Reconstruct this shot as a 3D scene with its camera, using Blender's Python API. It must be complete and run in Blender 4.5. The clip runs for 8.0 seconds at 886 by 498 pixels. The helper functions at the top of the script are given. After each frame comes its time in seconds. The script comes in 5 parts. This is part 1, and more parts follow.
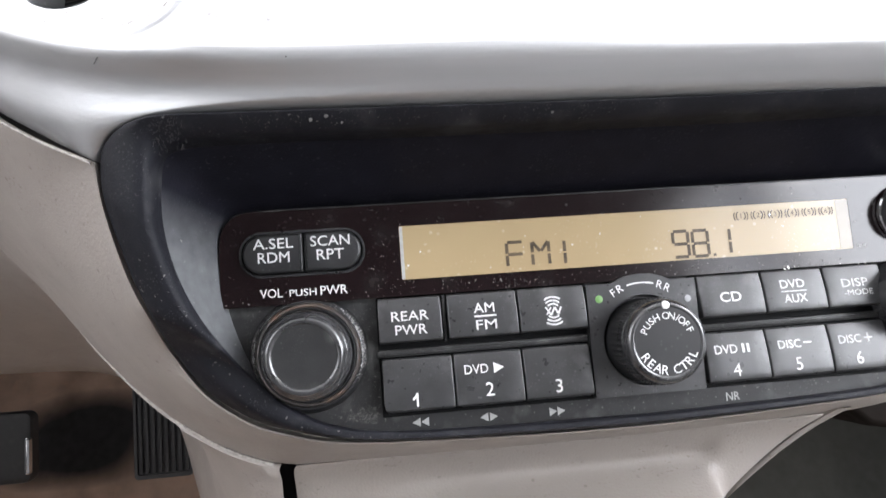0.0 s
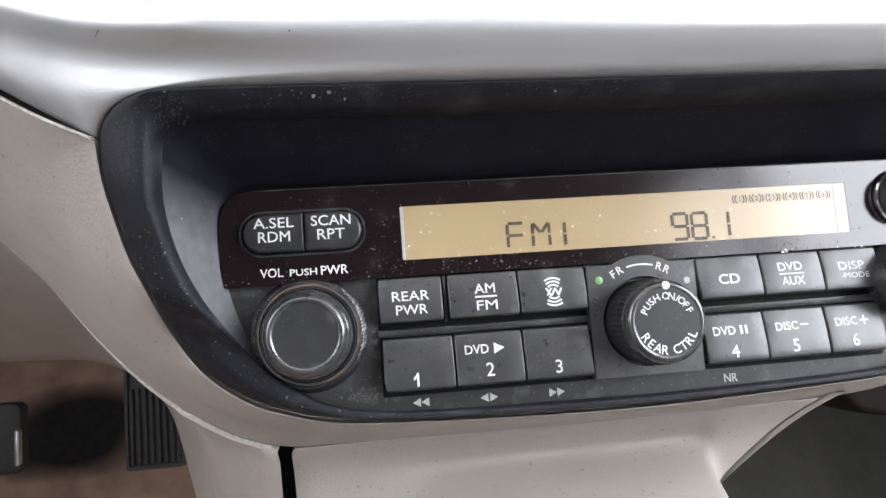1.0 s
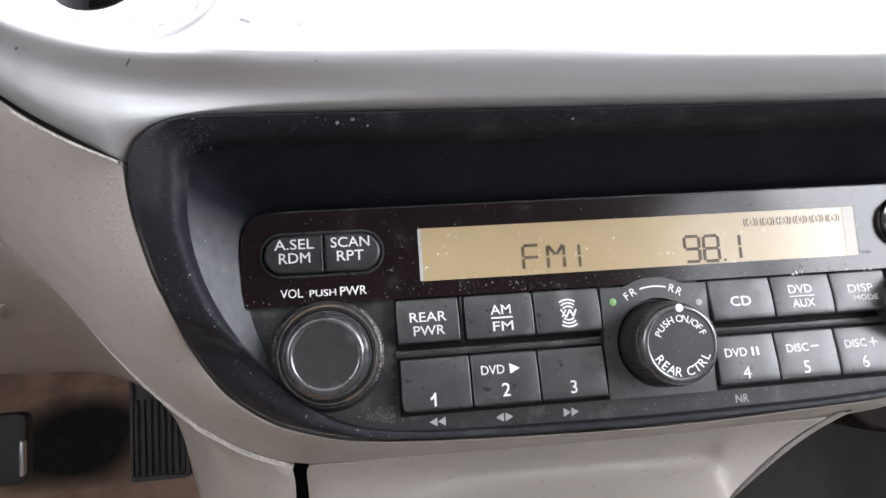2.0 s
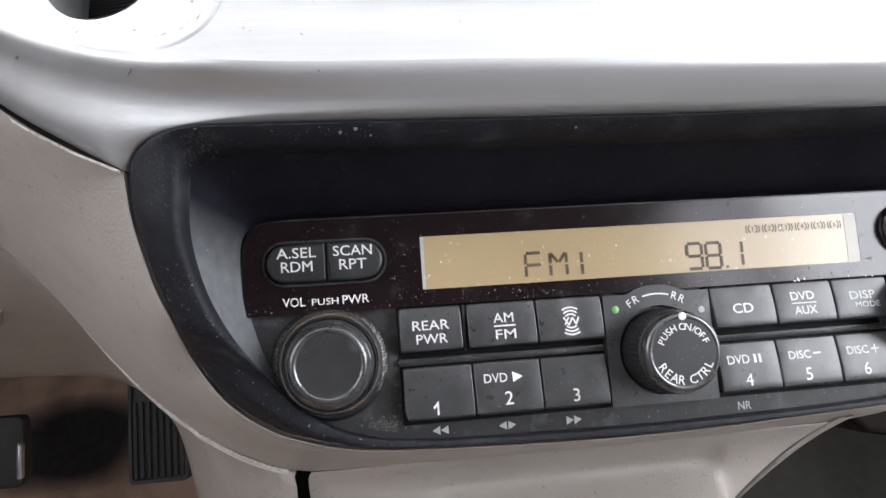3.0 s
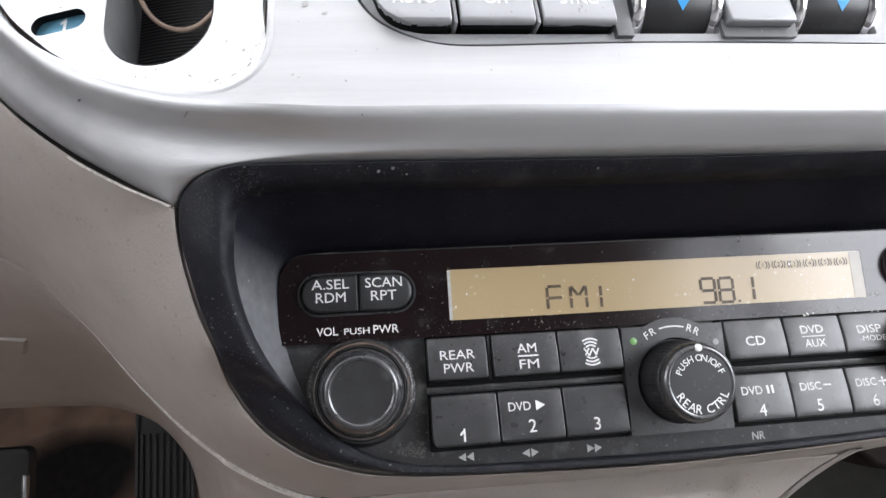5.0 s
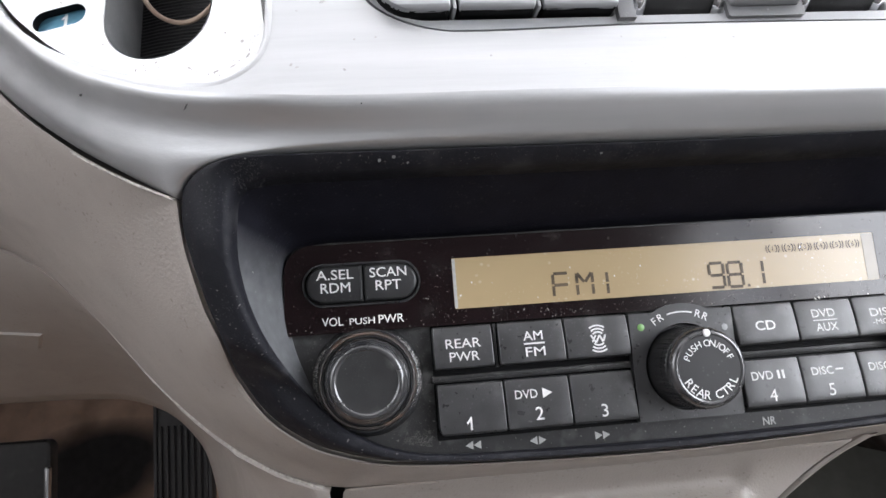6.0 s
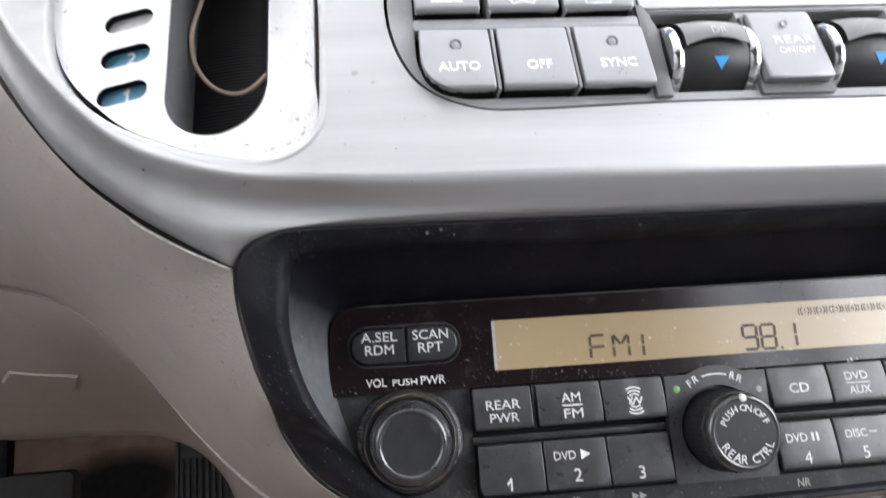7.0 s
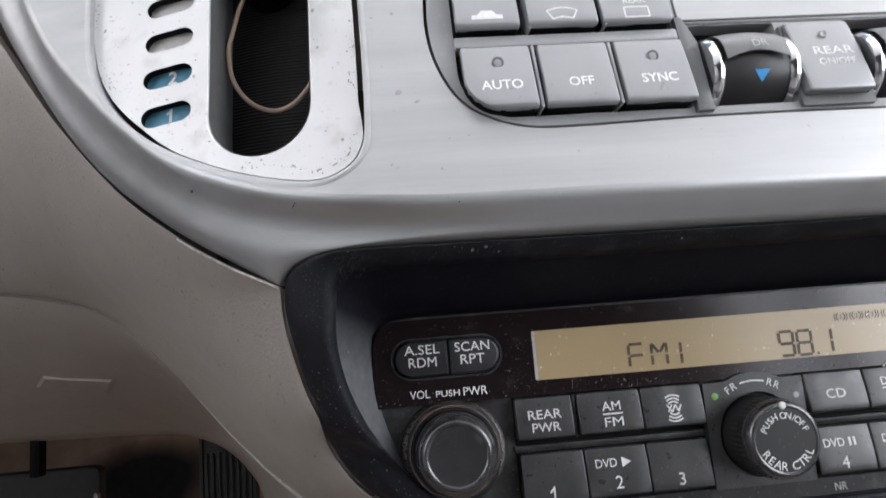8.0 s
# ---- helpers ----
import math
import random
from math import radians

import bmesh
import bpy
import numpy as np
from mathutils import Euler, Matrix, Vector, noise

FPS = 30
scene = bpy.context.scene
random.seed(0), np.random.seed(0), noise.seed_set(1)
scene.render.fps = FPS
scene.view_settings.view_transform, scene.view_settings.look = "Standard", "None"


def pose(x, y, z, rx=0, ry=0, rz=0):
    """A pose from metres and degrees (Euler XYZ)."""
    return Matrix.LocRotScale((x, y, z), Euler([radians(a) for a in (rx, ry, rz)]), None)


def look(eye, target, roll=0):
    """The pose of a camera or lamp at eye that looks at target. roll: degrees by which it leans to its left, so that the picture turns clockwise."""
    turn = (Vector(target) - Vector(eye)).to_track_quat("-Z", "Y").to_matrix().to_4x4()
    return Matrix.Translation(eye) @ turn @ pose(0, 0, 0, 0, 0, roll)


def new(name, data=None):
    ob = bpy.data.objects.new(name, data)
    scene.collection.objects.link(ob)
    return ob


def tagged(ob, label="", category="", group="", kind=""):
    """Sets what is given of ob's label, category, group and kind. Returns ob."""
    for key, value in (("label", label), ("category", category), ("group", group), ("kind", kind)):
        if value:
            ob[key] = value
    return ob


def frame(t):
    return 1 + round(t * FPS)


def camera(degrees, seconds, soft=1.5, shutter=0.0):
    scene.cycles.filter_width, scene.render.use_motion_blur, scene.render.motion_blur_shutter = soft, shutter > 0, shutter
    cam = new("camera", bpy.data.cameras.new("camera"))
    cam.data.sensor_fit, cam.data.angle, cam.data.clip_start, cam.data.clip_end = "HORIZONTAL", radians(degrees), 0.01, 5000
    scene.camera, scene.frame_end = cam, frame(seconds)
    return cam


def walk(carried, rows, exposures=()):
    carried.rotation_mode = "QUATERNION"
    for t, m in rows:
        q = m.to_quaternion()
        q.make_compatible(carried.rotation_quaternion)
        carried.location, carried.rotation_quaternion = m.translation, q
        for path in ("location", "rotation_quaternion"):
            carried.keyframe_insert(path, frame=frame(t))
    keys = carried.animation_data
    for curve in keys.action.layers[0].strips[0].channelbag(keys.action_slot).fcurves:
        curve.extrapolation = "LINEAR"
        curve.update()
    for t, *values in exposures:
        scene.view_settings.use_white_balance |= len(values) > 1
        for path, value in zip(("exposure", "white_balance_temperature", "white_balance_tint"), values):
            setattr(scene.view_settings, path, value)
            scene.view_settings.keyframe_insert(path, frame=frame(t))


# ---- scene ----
cam = camera(68.0, 8.0, shutter=0.5)
PATH = [
    (0.0, -0.0783, -0.1885, 0.0114, 95.85, 4.36, -5.70),
    (0.5, -0.0805, -0.1878, 0.0074, 95.35, 4.22, -6.02),
    (1.0, -0.0815, -0.1876, 0.0071, 95.47, 4.21, -6.54),
    (1.5, -0.0828, -0.1895, 0.0095, 95.93, 4.23, -6.57),
    (1.7, -0.0867, -0.1907, 0.0104, 96.15, 3.94, -6.53),
    (2.8, -0.0865, -0.1899, 0.0118, 96.25, 3.93, -6.70),
    (3.0, -0.0880, -0.1904, 0.0138, 96.08, 4.03, -6.83),
    (3.5, -0.0895, -0.1925, 0.0142, 96.68, 3.89, -6.65),
    (4.0, -0.0900, -0.1934, 0.0140, 96.89, 3.86, -6.33),
    (4.5, -0.0962, -0.1947, 0.0173, 97.21, 3.59, -6.76),
    (4.7, -0.0982, -0.1973, 0.0142, 99.18, 3.48, -7.33),
    (5.8, -0.0947, -0.1999, 0.0115, 98.57, 4.16, -5.47),
    (6.0, -0.0944, -0.1984, 0.0119, 98.40, 4.33, -5.58),
    (6.5, -0.0922, -0.2008, 0.0149, 98.48, 4.69, -5.70),
    (6.8, -0.1012, -0.2022, 0.0200, 99.06, 4.40, -5.69),
    (7.0, -0.1037, -0.2061, 0.0248, 100.22, 3.92, -4.73),
    (7.5, -0.1108, -0.2123, 0.0346, 100.55, 3.59, -4.30),
    (8.0, -0.1143, -0.2093, 0.0339, 98.95, 4.64, -4.13),
]
# The centre stack leans back: its own frame (x right, y into the dash, z up its face) stands at STACK in the world.
STACK = pose(0, 0, 0.52, -18, 0, 0)
walk(cam, [(t, STACK @ pose(x, y, z, rx, ry, rz)) for t, x, y, z, rx, ry, rz in PATH],
     [(0.0, 1.16), (1.0, 1.26), (1.7, 1.16), (3.5, 0.88), (6.0, 0.80), (7.0, 0.66), (7.5, 0.26), (8.0, 0.15)])

# ---- light: sky through the windows of the car ----
world = bpy.data.worlds.new("sky")
scene.world = world
world.use_nodes = True
wn = world.node_tree.nodes
sky = wn.new("ShaderNodeTexSky")
sky.sky_type, sky.sun_disc = "NISHITA", False
sky.sun_elevation, sky.sun_rotation = radians(50), radians(60)
world.node_tree.links.new(sky.outputs[0], wn["Background"].inputs[0])
wn["Background"].inputs[1].default_value = 0.12
sun = new("sun", bpy.data.lights.new("sun", "SUN"))
sun.data.energy, sun.data.angle, sun.data.color = 1.0, radians(12), (1.0, 0.96, 0.9)
sun.matrix_world = look((3, -2, 5), (0, 0, 0.5))


def window_light(name, eye, target, wide, high, watts, colour):
    ob = new(name, bpy.data.lights.new(name, "AREA"))
    ob.data.shape, ob.data.size, ob.data.size_y = "RECTANGLE", wide, high
    ob.data.energy, ob.data.color = watts, colour
    ob.matrix_world = look(eye, target)


DAY = (0.94, 0.95, 1.0)
window_light("passenger_window_sky", (0.80, -0.35, 0.955), (0, -0.35, 0.88), 1.29, 0.59, 16.6, DAY)
window_light("rear_window_sky", (0.80, -1.27, 0.955), (0, -1.27, 0.88), 0.28, 0.56, 1.6, DAY)
window_light("driver_window_sky", (-0.80, -0.46, 1.00), (0, -0.46, 0.90), 0.26, 0.50, 2.1, DAY)
window_light("windscreen_sky", (0, 0.50, 1.10), (0, -0.7, 0.95), 1.3, 0.55, 78, DAY)


# ---- materials ----
def material(name, base, rough, metal=0.0, coat=0.0, vary=0.12, scale=60.0, grain=0.0, grain_scale=2500.0,
             dust=0.0, dust_scale=420.0, smear=0.0, dirt=(0.30, 0.29, 0.27), stretch=(1, 1, 1), glow=0.0, spec=0.5, fade=None, shade_patch=None):
    """Base colour with broad and fine variation, relief, and dust specks and smears of their own colour."""
    m = bpy.data.materials.new(name)
    m.use_nodes = True
    nt = m.node_tree
    n, link = nt.nodes, nt.links.new
    bsdf = n["Principled BSDF"]
    bsdf.inputs["Metallic"].default_value = metal
    bsdf.inputs["Specular IOR Level"].default_value = spec
    bsdf.inputs["Coat Weight"].default_value = coat
    bsdf.inputs["Coat Roughness"].default_value = 0.04
    co = n.new("ShaderNodeTexCoord")
    mp = n.new("ShaderNodeMapping")
    mp.inputs["Scale"].default_value = stretch
    link(co.outputs["Object"], mp.inputs[0])

    def noisy(size, detail=3.0, plain=False):
        t = n.new("ShaderNodeTexNoise")
        t.inputs["Scale"].default_value, t.inputs["Detail"].default_value = size, detail
        link(co.outputs["Object"] if plain else mp.outputs[0], t.inputs["Vector"])
        return t.outputs["Fac"]

    def ramp(fac, lo, hi, a=0.0, b=1.0):
        r = n.new("ShaderNodeMapRange")
        r.inputs["From Min"].default_value, r.inputs["From Max"].default_value = lo, hi
        r.inputs["To Min"].default_value, r.inputs["To Max"].default_value = a, b
        link(fac, r.inputs["Value"])
        return r.outputs["Result"]

    def mix(fac, a, b):
        x = n.new("ShaderNodeMix")
        x.data_type = "RGBA"
        for sock, v in ((x.inputs[0], fac), (x.inputs[6], a), (x.inputs[7], b)):
            if isinstance(v, (tuple, list)):
                sock.default_value = (*v, 1.0)
            elif isinstance(v, float):
                sock.default_value = v
            else:
                link(v, sock)
        return x.outputs[2]

    def calc(kind, a, b=0.0):
        x = n.new("ShaderNodeMath")
        x.operation = kind
        for sock, v in zip(x.inputs, (a, b)):
            if isinstance(v, (int, float)):
                sock.default_value = v
            else:
                link(v, sock)
        return x.outputs[0]

    def times(a, b):
        return calc("MULTIPLY", a, b)

    dark = tuple(c * (1 - vary) for c in base)
    light = tuple(min(1, c * (1 + vary)) for c in base)
    col = mix(ramp(noisy(scale), 0.15, 0.85), dark, light)
    rough_out = ramp(noisy(scale * 3.1), 0.1, 0.9, rough * 0.8, min(1, rough * 1.2))
    if smear:
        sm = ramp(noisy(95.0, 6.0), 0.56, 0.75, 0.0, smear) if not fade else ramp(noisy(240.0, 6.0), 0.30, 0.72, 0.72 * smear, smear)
        # keeps the smear to the wedge of the recess side that catches light
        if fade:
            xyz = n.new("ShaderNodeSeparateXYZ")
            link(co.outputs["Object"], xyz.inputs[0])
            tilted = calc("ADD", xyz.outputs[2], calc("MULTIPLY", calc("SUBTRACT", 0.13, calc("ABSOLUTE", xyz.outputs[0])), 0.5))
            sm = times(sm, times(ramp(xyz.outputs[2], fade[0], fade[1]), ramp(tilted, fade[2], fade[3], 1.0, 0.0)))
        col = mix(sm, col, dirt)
    # soft-edged dark patch: shade painted into the colour, with a noisy rim
    if shade_patch:
        cx, cy, wide, high, slant, colour = shade_patch
        xyz = n.new("ShaderNodeSeparateXYZ")
        link(co.outputs["Object"], xyz.inputs[0])
        v = calc("MULTIPLY", calc("SUBTRACT", xyz.outputs[1], cy), 1 / high)
        u = calc("MULTIPLY", calc("SUBTRACT", xyz.outputs[0], calc("ADD", calc("MULTIPLY", v, slant), cx)), 1 / wide)
        far = calc("ADD", calc("POWER", calc("ABSOLUTE", u), 3.0), calc("POWER", calc("ABSOLUTE", v), 3.0))
        far = calc("ADD", far, calc("MULTIPLY", noisy(22.0, 4.0, True), 0.5))
        col = mix(ramp(far, 0.55, 1.65, 1.0, 0.0), col, colour)
    if dust:
        v = n.new("ShaderNodeTexVoronoi")
        v.inputs["Scale"].default_value = dust_scale
        link(co.outputs["Object"], v.inputs["Vector"])
        near = ramp(v.outputs["Distance"], 0.10, 0.22, 1.0, 0.0)
        pick = ramp(noisy(160.0, 2.0, True), 0.52, 0.66, 0.0, dust)
        both = n.new("ShaderNodeMath")
        both.operation = "MULTIPLY"
        link(near, both.inputs[0])
        link(pick, both.inputs[1])
        col = mix(both.outputs[0], col, dirt)
        fleck = n.new("ShaderNodeMath")
        fleck.operation = "MULTIPLY"
        link(ramp(noisy(dust_scale * 3.2, 2.0, True), 0.63, 0.70, 0.0, dust), fleck.inputs[0])
        link(ramp(noisy(70.0, 3.0, True), 0.47, 0.62), fleck.inputs[1])
        col = mix(fleck.outputs[0], col, dirt)
    link(col, bsdf.inputs["Base Color"])
    link(rough_out, bsdf.inputs["Roughness"])
    if grain:
        b = n.new("ShaderNodeBump")
        b.inputs["Strength"].default_value, b.inputs["Distance"].default_value = grain, 0.0002
        link(noisy(grain_scale, 2.0), b.inputs["Height"])
        link(b.outputs[0], bsdf.inputs["Normal"])
    if glow:
        link(col, bsdf.inputs["Emission Color"])
        bsdf.inputs["Emission Strength"].default_value = glow
    return m


SILVER = material("silver_paint", (0.428, 0.431, 0.436), 0.42, metal=0.54, vary=0.11, scale=190, grain=0.12, grain_scale=1500, stretch=(0.06, 1, 1), dust=0.0, dust_scale=170, smear=0.18, dirt=(0.34, 0.34, 0.35))
PLATE = material("brushed_plate", (0.66, 0.66, 0.665), 0.36, metal=0.45, vary=0.05, grain=0.08, grain_scale=900, dust=0.3, dust_scale=210, smear=0.35, dirt=(0.30, 0.29, 0.28))
BEIGE = material("beige_trim", (0.328, 0.296, 0.270), 0.48, vary=0.07, scale=25, grain=0.85, grain_scale=1000, dust=0.55, dust_scale=250, smear=0.10, dirt=(0.15, 0.13, 0.11))
# Scuffed beige, made paler so the edge highlights sit in the colour.
WORNHIGHLIGHT = material("scuffed_highlight", (0.34, 0.315, 0.287), 0.55, vary=0.6, scale=700, grain=0.9, grain_scale=1300, smear=0.6, dirt=(0.50, 0.475, 0.44))
# Grey side smear: scuffs plus the light on the side wall, painted in.
WALL = material("scuffed_lit_recess", (0.0105, 0.0105, 0.0150), 0.42, vary=0.3, scale=120, grain=0.4, grain_scale=1400, dust=0.12, dust_scale=380, smear=0.80, dirt=(0.165, 0.17, 0.175), spec=0.07, fade=(-0.016, 0.002, 0.022, 0.040))
LIP = material("scuffed_lip", (0.0105, 0.0108, 0.0145), 0.58, vary=0.3, scale=90, grain=0.45, grain_scale=1500, dust=0.7, dust_scale=620, smear=0.35, dirt=(0.085, 0.085, 0.087), spec=0.20)
FACE = material("radio_face", (0.0225, 0.0225, 0.0230), 0.42, vary=0.4, scale=130, grain=0.22, grain_scale=2200, dust=0.45, dust_scale=700, smear=0.70, dirt=(0.11, 0.11, 0.107), spec=0.36)
BUTTON = material("button_plastic", (0.0365, 0.0365, 0.0375), 0.30, vary=0.35, scale=140, grain=0.22, grain_scale=2400, dust=0.5, dust_scale=560, smear=0.50, dirt=(0.15, 0.15, 0.15), spec=0.55)
GLOSS = material("gloss_lens", (0.0095, 0.0052, 0.0058), 0.16, vary=0.2, dust=0.12, dust_scale=330, smear=0.06, dirt=(0.20, 0.20, 0.19), spec=0.46)
LCD = material("lcd_amber", (0.325, 0.246, 0.142), 0.20, vary=0.08, scale=30, dust=0.4, dust_scale=330, dirt=(0.62, 0.56, 0.46), glow=0.08, spec=0.65)
SEGMENT = material("lcd_segment", (0.078, 0.058, 0.037), 0.4, vary=0.6, scale=500, spec=0.3)
INK = material("white_print", (0.66, 0.66, 0.65), 0.5, vary=0.15, scale=900)
FADED = material("faded_print", (0.36, 0.36, 0.35), 0.5, vary=0.2, scale=900)
KNOB = material("knob_gloss", (0.0310, 0.0310, 0.0325), 0.19, vary=0.55, scale=150, dust=0.4, dust_scale=500, smear=0.50, dirt=(0.12, 0.12, 0.125), grain=0.05, spec=0.95)
KNOBMATT = material("knob_matt", (0.0185, 0.0185, 0.0193), 0.38, vary=0.25, dust=0.4, dust_scale=500, smear=0.12, dirt=(0.09, 0.09, 0.09), grain=0.12, spec=0.40)
WORN = material("worn_skirt", (0.050, 0.044, 0.041), 0.30, vary=0.8, scale=190, grain=1.0, grain_scale=1100, dust=0.8, dust_scale=800, dirt=(0.22, 0.12, 0.07), smear=0.9, spec=0.6)
GREY = material("grey_plastic", (0.30, 0.303, 0.31), 0.42, vary=0.1, grain=0.15, dust=0.4, dirt=(0.5, 0.5, 0.5))
GREYKEY = material("grey_key", (0.30, 0.304, 0.312), 0.36, metal=0.45, vary=0.06, grain=0.04, dust=0.0, dust_scale=300, dirt=(0.5, 0.5, 0.5))
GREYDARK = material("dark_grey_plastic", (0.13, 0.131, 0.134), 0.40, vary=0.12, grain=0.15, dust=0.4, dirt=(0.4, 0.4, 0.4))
CHROME = material("chrome", (0.80, 0.80, 0.82), 0.10, metal=1.0, vary=0.05)
BLUE = material("blue_mark", (0.015, 0.28, 0.62), 0.4, vary=0.1)
BLUEPALE = material("blue_label", (0.10, 0.26, 0.36), 0.45, vary=0.3, scale=200, smear=0.4, dirt=(0.40, 0.42, 0.42))
WHITEPALE = material("worn_white_label", (0.62, 0.61, 0.59), 0.5, vary=0.15, scale=300, smear=0.5, dirt=(0.30, 0.29, 0.28))
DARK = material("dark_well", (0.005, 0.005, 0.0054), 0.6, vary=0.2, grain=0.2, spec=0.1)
RIBBED = material("ribbed_shade", (0.012, 0.0112, 0.012), 0.5, vary=0.2, spec=0.25)
TAN = material("tan_cord", (0.42, 0.31, 0.24), 0.6, vary=0.15, scale=300)
RUBBER = material("pedal_rubber", (0.018, 0.0168, 0.0172), 0.5, vary=0.3, scale=120, grain=0.3, smear=0.3, dirt=(0.06, 0.055, 0.05))
CARPET = material("brown_carpet", (0.25, 0.178, 0.132), 0.95, vary=0.35, scale=45, grain=1.0, grain_scale=700, smear=0.6, dirt=(0.25, 0.17, 0.125))
# The footwell's dark shade behind the pedals is put into this carpet's colour.
TOECARPET = material("shaded_carpet", (0.25, 0.165, 0.120), 0.95, vary=0.40, scale=30, grain=1.0, grain_scale=700, smear=0.6, dirt=(0.28, 0.17, 0.115), shade_patch=(-0.448, 0.239, 0.090, 0.055, 0.016, (0.0045, 0.0030, 0.0026)))
# Light and dark copies of one seat fabric, for bounce and for dim reflections.
DIMSEATS = material("dimmed_fabric", (0.075, 0.073, 0.072), 0.9, vary=0.08, scale=20, grain=0.4, grain_scale=600)
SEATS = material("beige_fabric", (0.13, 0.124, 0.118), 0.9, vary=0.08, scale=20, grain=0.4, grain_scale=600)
DOORTRIM = material("door_trim", (0.20, 0.196, 0.19), 0.7, vary=0.08, scale=10, grain=0.4, grain_scale=600)
LINER = material("headliner", (0.43, 0.428, 0.426), 0.9, vary=0.05, scale=8, grain=0.5, grain_scale=500)
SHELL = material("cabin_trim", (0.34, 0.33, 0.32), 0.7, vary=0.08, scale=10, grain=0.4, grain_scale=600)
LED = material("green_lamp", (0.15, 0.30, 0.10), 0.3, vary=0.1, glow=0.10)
# Darker copy of cabin_trim: the dim rear and footwell put into colour.
SHADESHELL = material("shaded_cabin_trim", (0.045, 0.044, 0.043), 0.7, vary=0.08, scale=10, grain=0.4, grain_scale=600)
FELT = material("black_felt", (0.011, 0.0085, 0.007), 0.9, vary=0.3, spec=0.1)
SANDY = material("sandy_carpet", (0.20, 0.188, 0.17), 0.95, vary=0.2, scale=40, grain=0.8, grain_scale=600)
DUST = material("dust", (0.105, 0.102, 0.097), 0.9, vary=0.4, scale=300)
# Glare on the right end of the display, put into a flat colour.
DISPLAYGLARE = material("display_glare", (0.25, 0.215, 0.160), 0.20, vary=0.12, scale=60, spec=0.55)
PALEDUST = material("pale_dust", (0.17, 0.17, 0.165), 0.9, vary=0.4, scale=900)
SCUFF = material("scuff", (0.034, 0.034, 0.036), 0.6, vary=0.4, scale=400)
# Pale flakes for scuffs and for the glints on the knob's collar.
SCUFFGLINT = material("scuff_glint", (0.38, 0.37, 0.36), 0.5, vary=0.5, scale=900)
MARK = material("dark_mark", (0.035, 0.033, 0.033), 0.7, vary=0.3, scale=300)
OLIVE = material("olive_mat", (0.060, 0.060, 0.053), 0.85, vary=0.25, scale=30, grain=0.6, grain_scale=500)
KEYINK = material("key_print", (0.76, 0.76, 0.755), 0.5, vary=0.08, scale=900)
GRIME = material("grime", (0.24, 0.235, 0.23), 0.8, vary=0.3, scale=300)
CHIP = material("chipped_paint", (0.33, 0.32, 0.31), 0.7, vary=0.3, scale=300)
GROUND = material("asphalt", (0.05, 0.05, 0.05), 0.9, vary=0.3, scale=3)


# ---- building helpers (millimetres in the stack's frame) ----
ORIGIN = {}


def thing(name, label, category, at=(0, 0, 0), group="", m=None):
    ob = new(name)
    ob.empty_display_size = 0.01
    ob.matrix_world = (m or STACK) @ Matrix.Translation(Vector(at) / 1000)
    ORIGIN[ob] = Vector(at)
    return tagged(ob, label, category, group)


def part(name, bm, mat, parent, label="", flat=False, sharp=38):
    """One mesh under a thing or a part, from a bmesh in millimetres."""
    o = ORIGIN[parent]
    bmesh.ops.recalc_face_normals(bm, faces=bm.faces)
    bmesh.ops.transform(bm, matrix=Matrix.Scale(0.001, 4) @ Matrix.Translation(-o), verts=bm.verts)
    me = bpy.data.meshes.new(name)
    bm.to_mesh(me)
    bm.free()
    me.materials.append(mat)
    if not flat:
        me.shade_smooth()
        me.set_sharp_from_angle(angle=radians(sharp))
    ob = new(name, me)
    ob.parent = parent
    ORIGIN[ob] = o
    return tagged(ob, label)


def spline(points, steps=6, closed=False):
    """Catmull-Rom through the points."""
    p = [Vector(q) for q in points]
    k = len(p)
    out = []
    for i in range(k if closed else k - 1):
        if closed:
            a, b, c, d = (p[(i + j) % k] for j in (-1, 0, 1, 2))
        else:
            a, b, c, d = p[max(i - 1, 0)], p[i], p[i + 1], p[min(i + 2, k - 1)]
        for s in range(steps):
            u = s / steps
            out.append(0.5 * ((2 * b) + (c - a) * u + (2 * a - 5 * b + 4 * c - d) * u * u + (3 * b - a - 3 * c + d) * u ** 3))
    if not closed:
        out.append(p[-1])
    return out


def loft(rows, closed=False, bm=None):
    """A skin over rows of points of equal length; closed: each row is a ring."""
    bm = bm or bmesh.new()
    vs = [[bm.verts.new(p) for p in row] for row in rows]
    for r0, r1 in zip(vs, vs[1:]):
        k = len(r0)
        for i in range(k if closed else k - 1):
            j = (i + 1) % k
            bm.faces.new((r0[i], r0[j], r1[j], r1[i]))
    return bm


def offset(poly, d):
    """The outline moved inwards by d (points x, z, counter-clockwise)."""
    k = len(poly)
    area = sum(poly[i][0] * poly[(i + 1) % k][1] - poly[(i + 1) % k][0] * poly[i][1] for i in range(k))
    s = 1 if area > 0 else -1
    out = []
    for i in range(k):
        a, b, c = (Vector(poly[(i + j) % k]).to_2d() for j in (-1, 0, 1))
        t = ((b - a).normalized() + (c - b).normalized())
        t = t.normalized() if t.length > 1e-6 else (c - b).normalized()
        nrm = Vector((-t.y, t.x)) * s
        e = (b - a).normalized()
        cosine = max(0.5, abs(Vector((-e.y, e.x)).dot(nrm * s)))
        out.append(tuple(b + nrm * d / cosine))
    return out


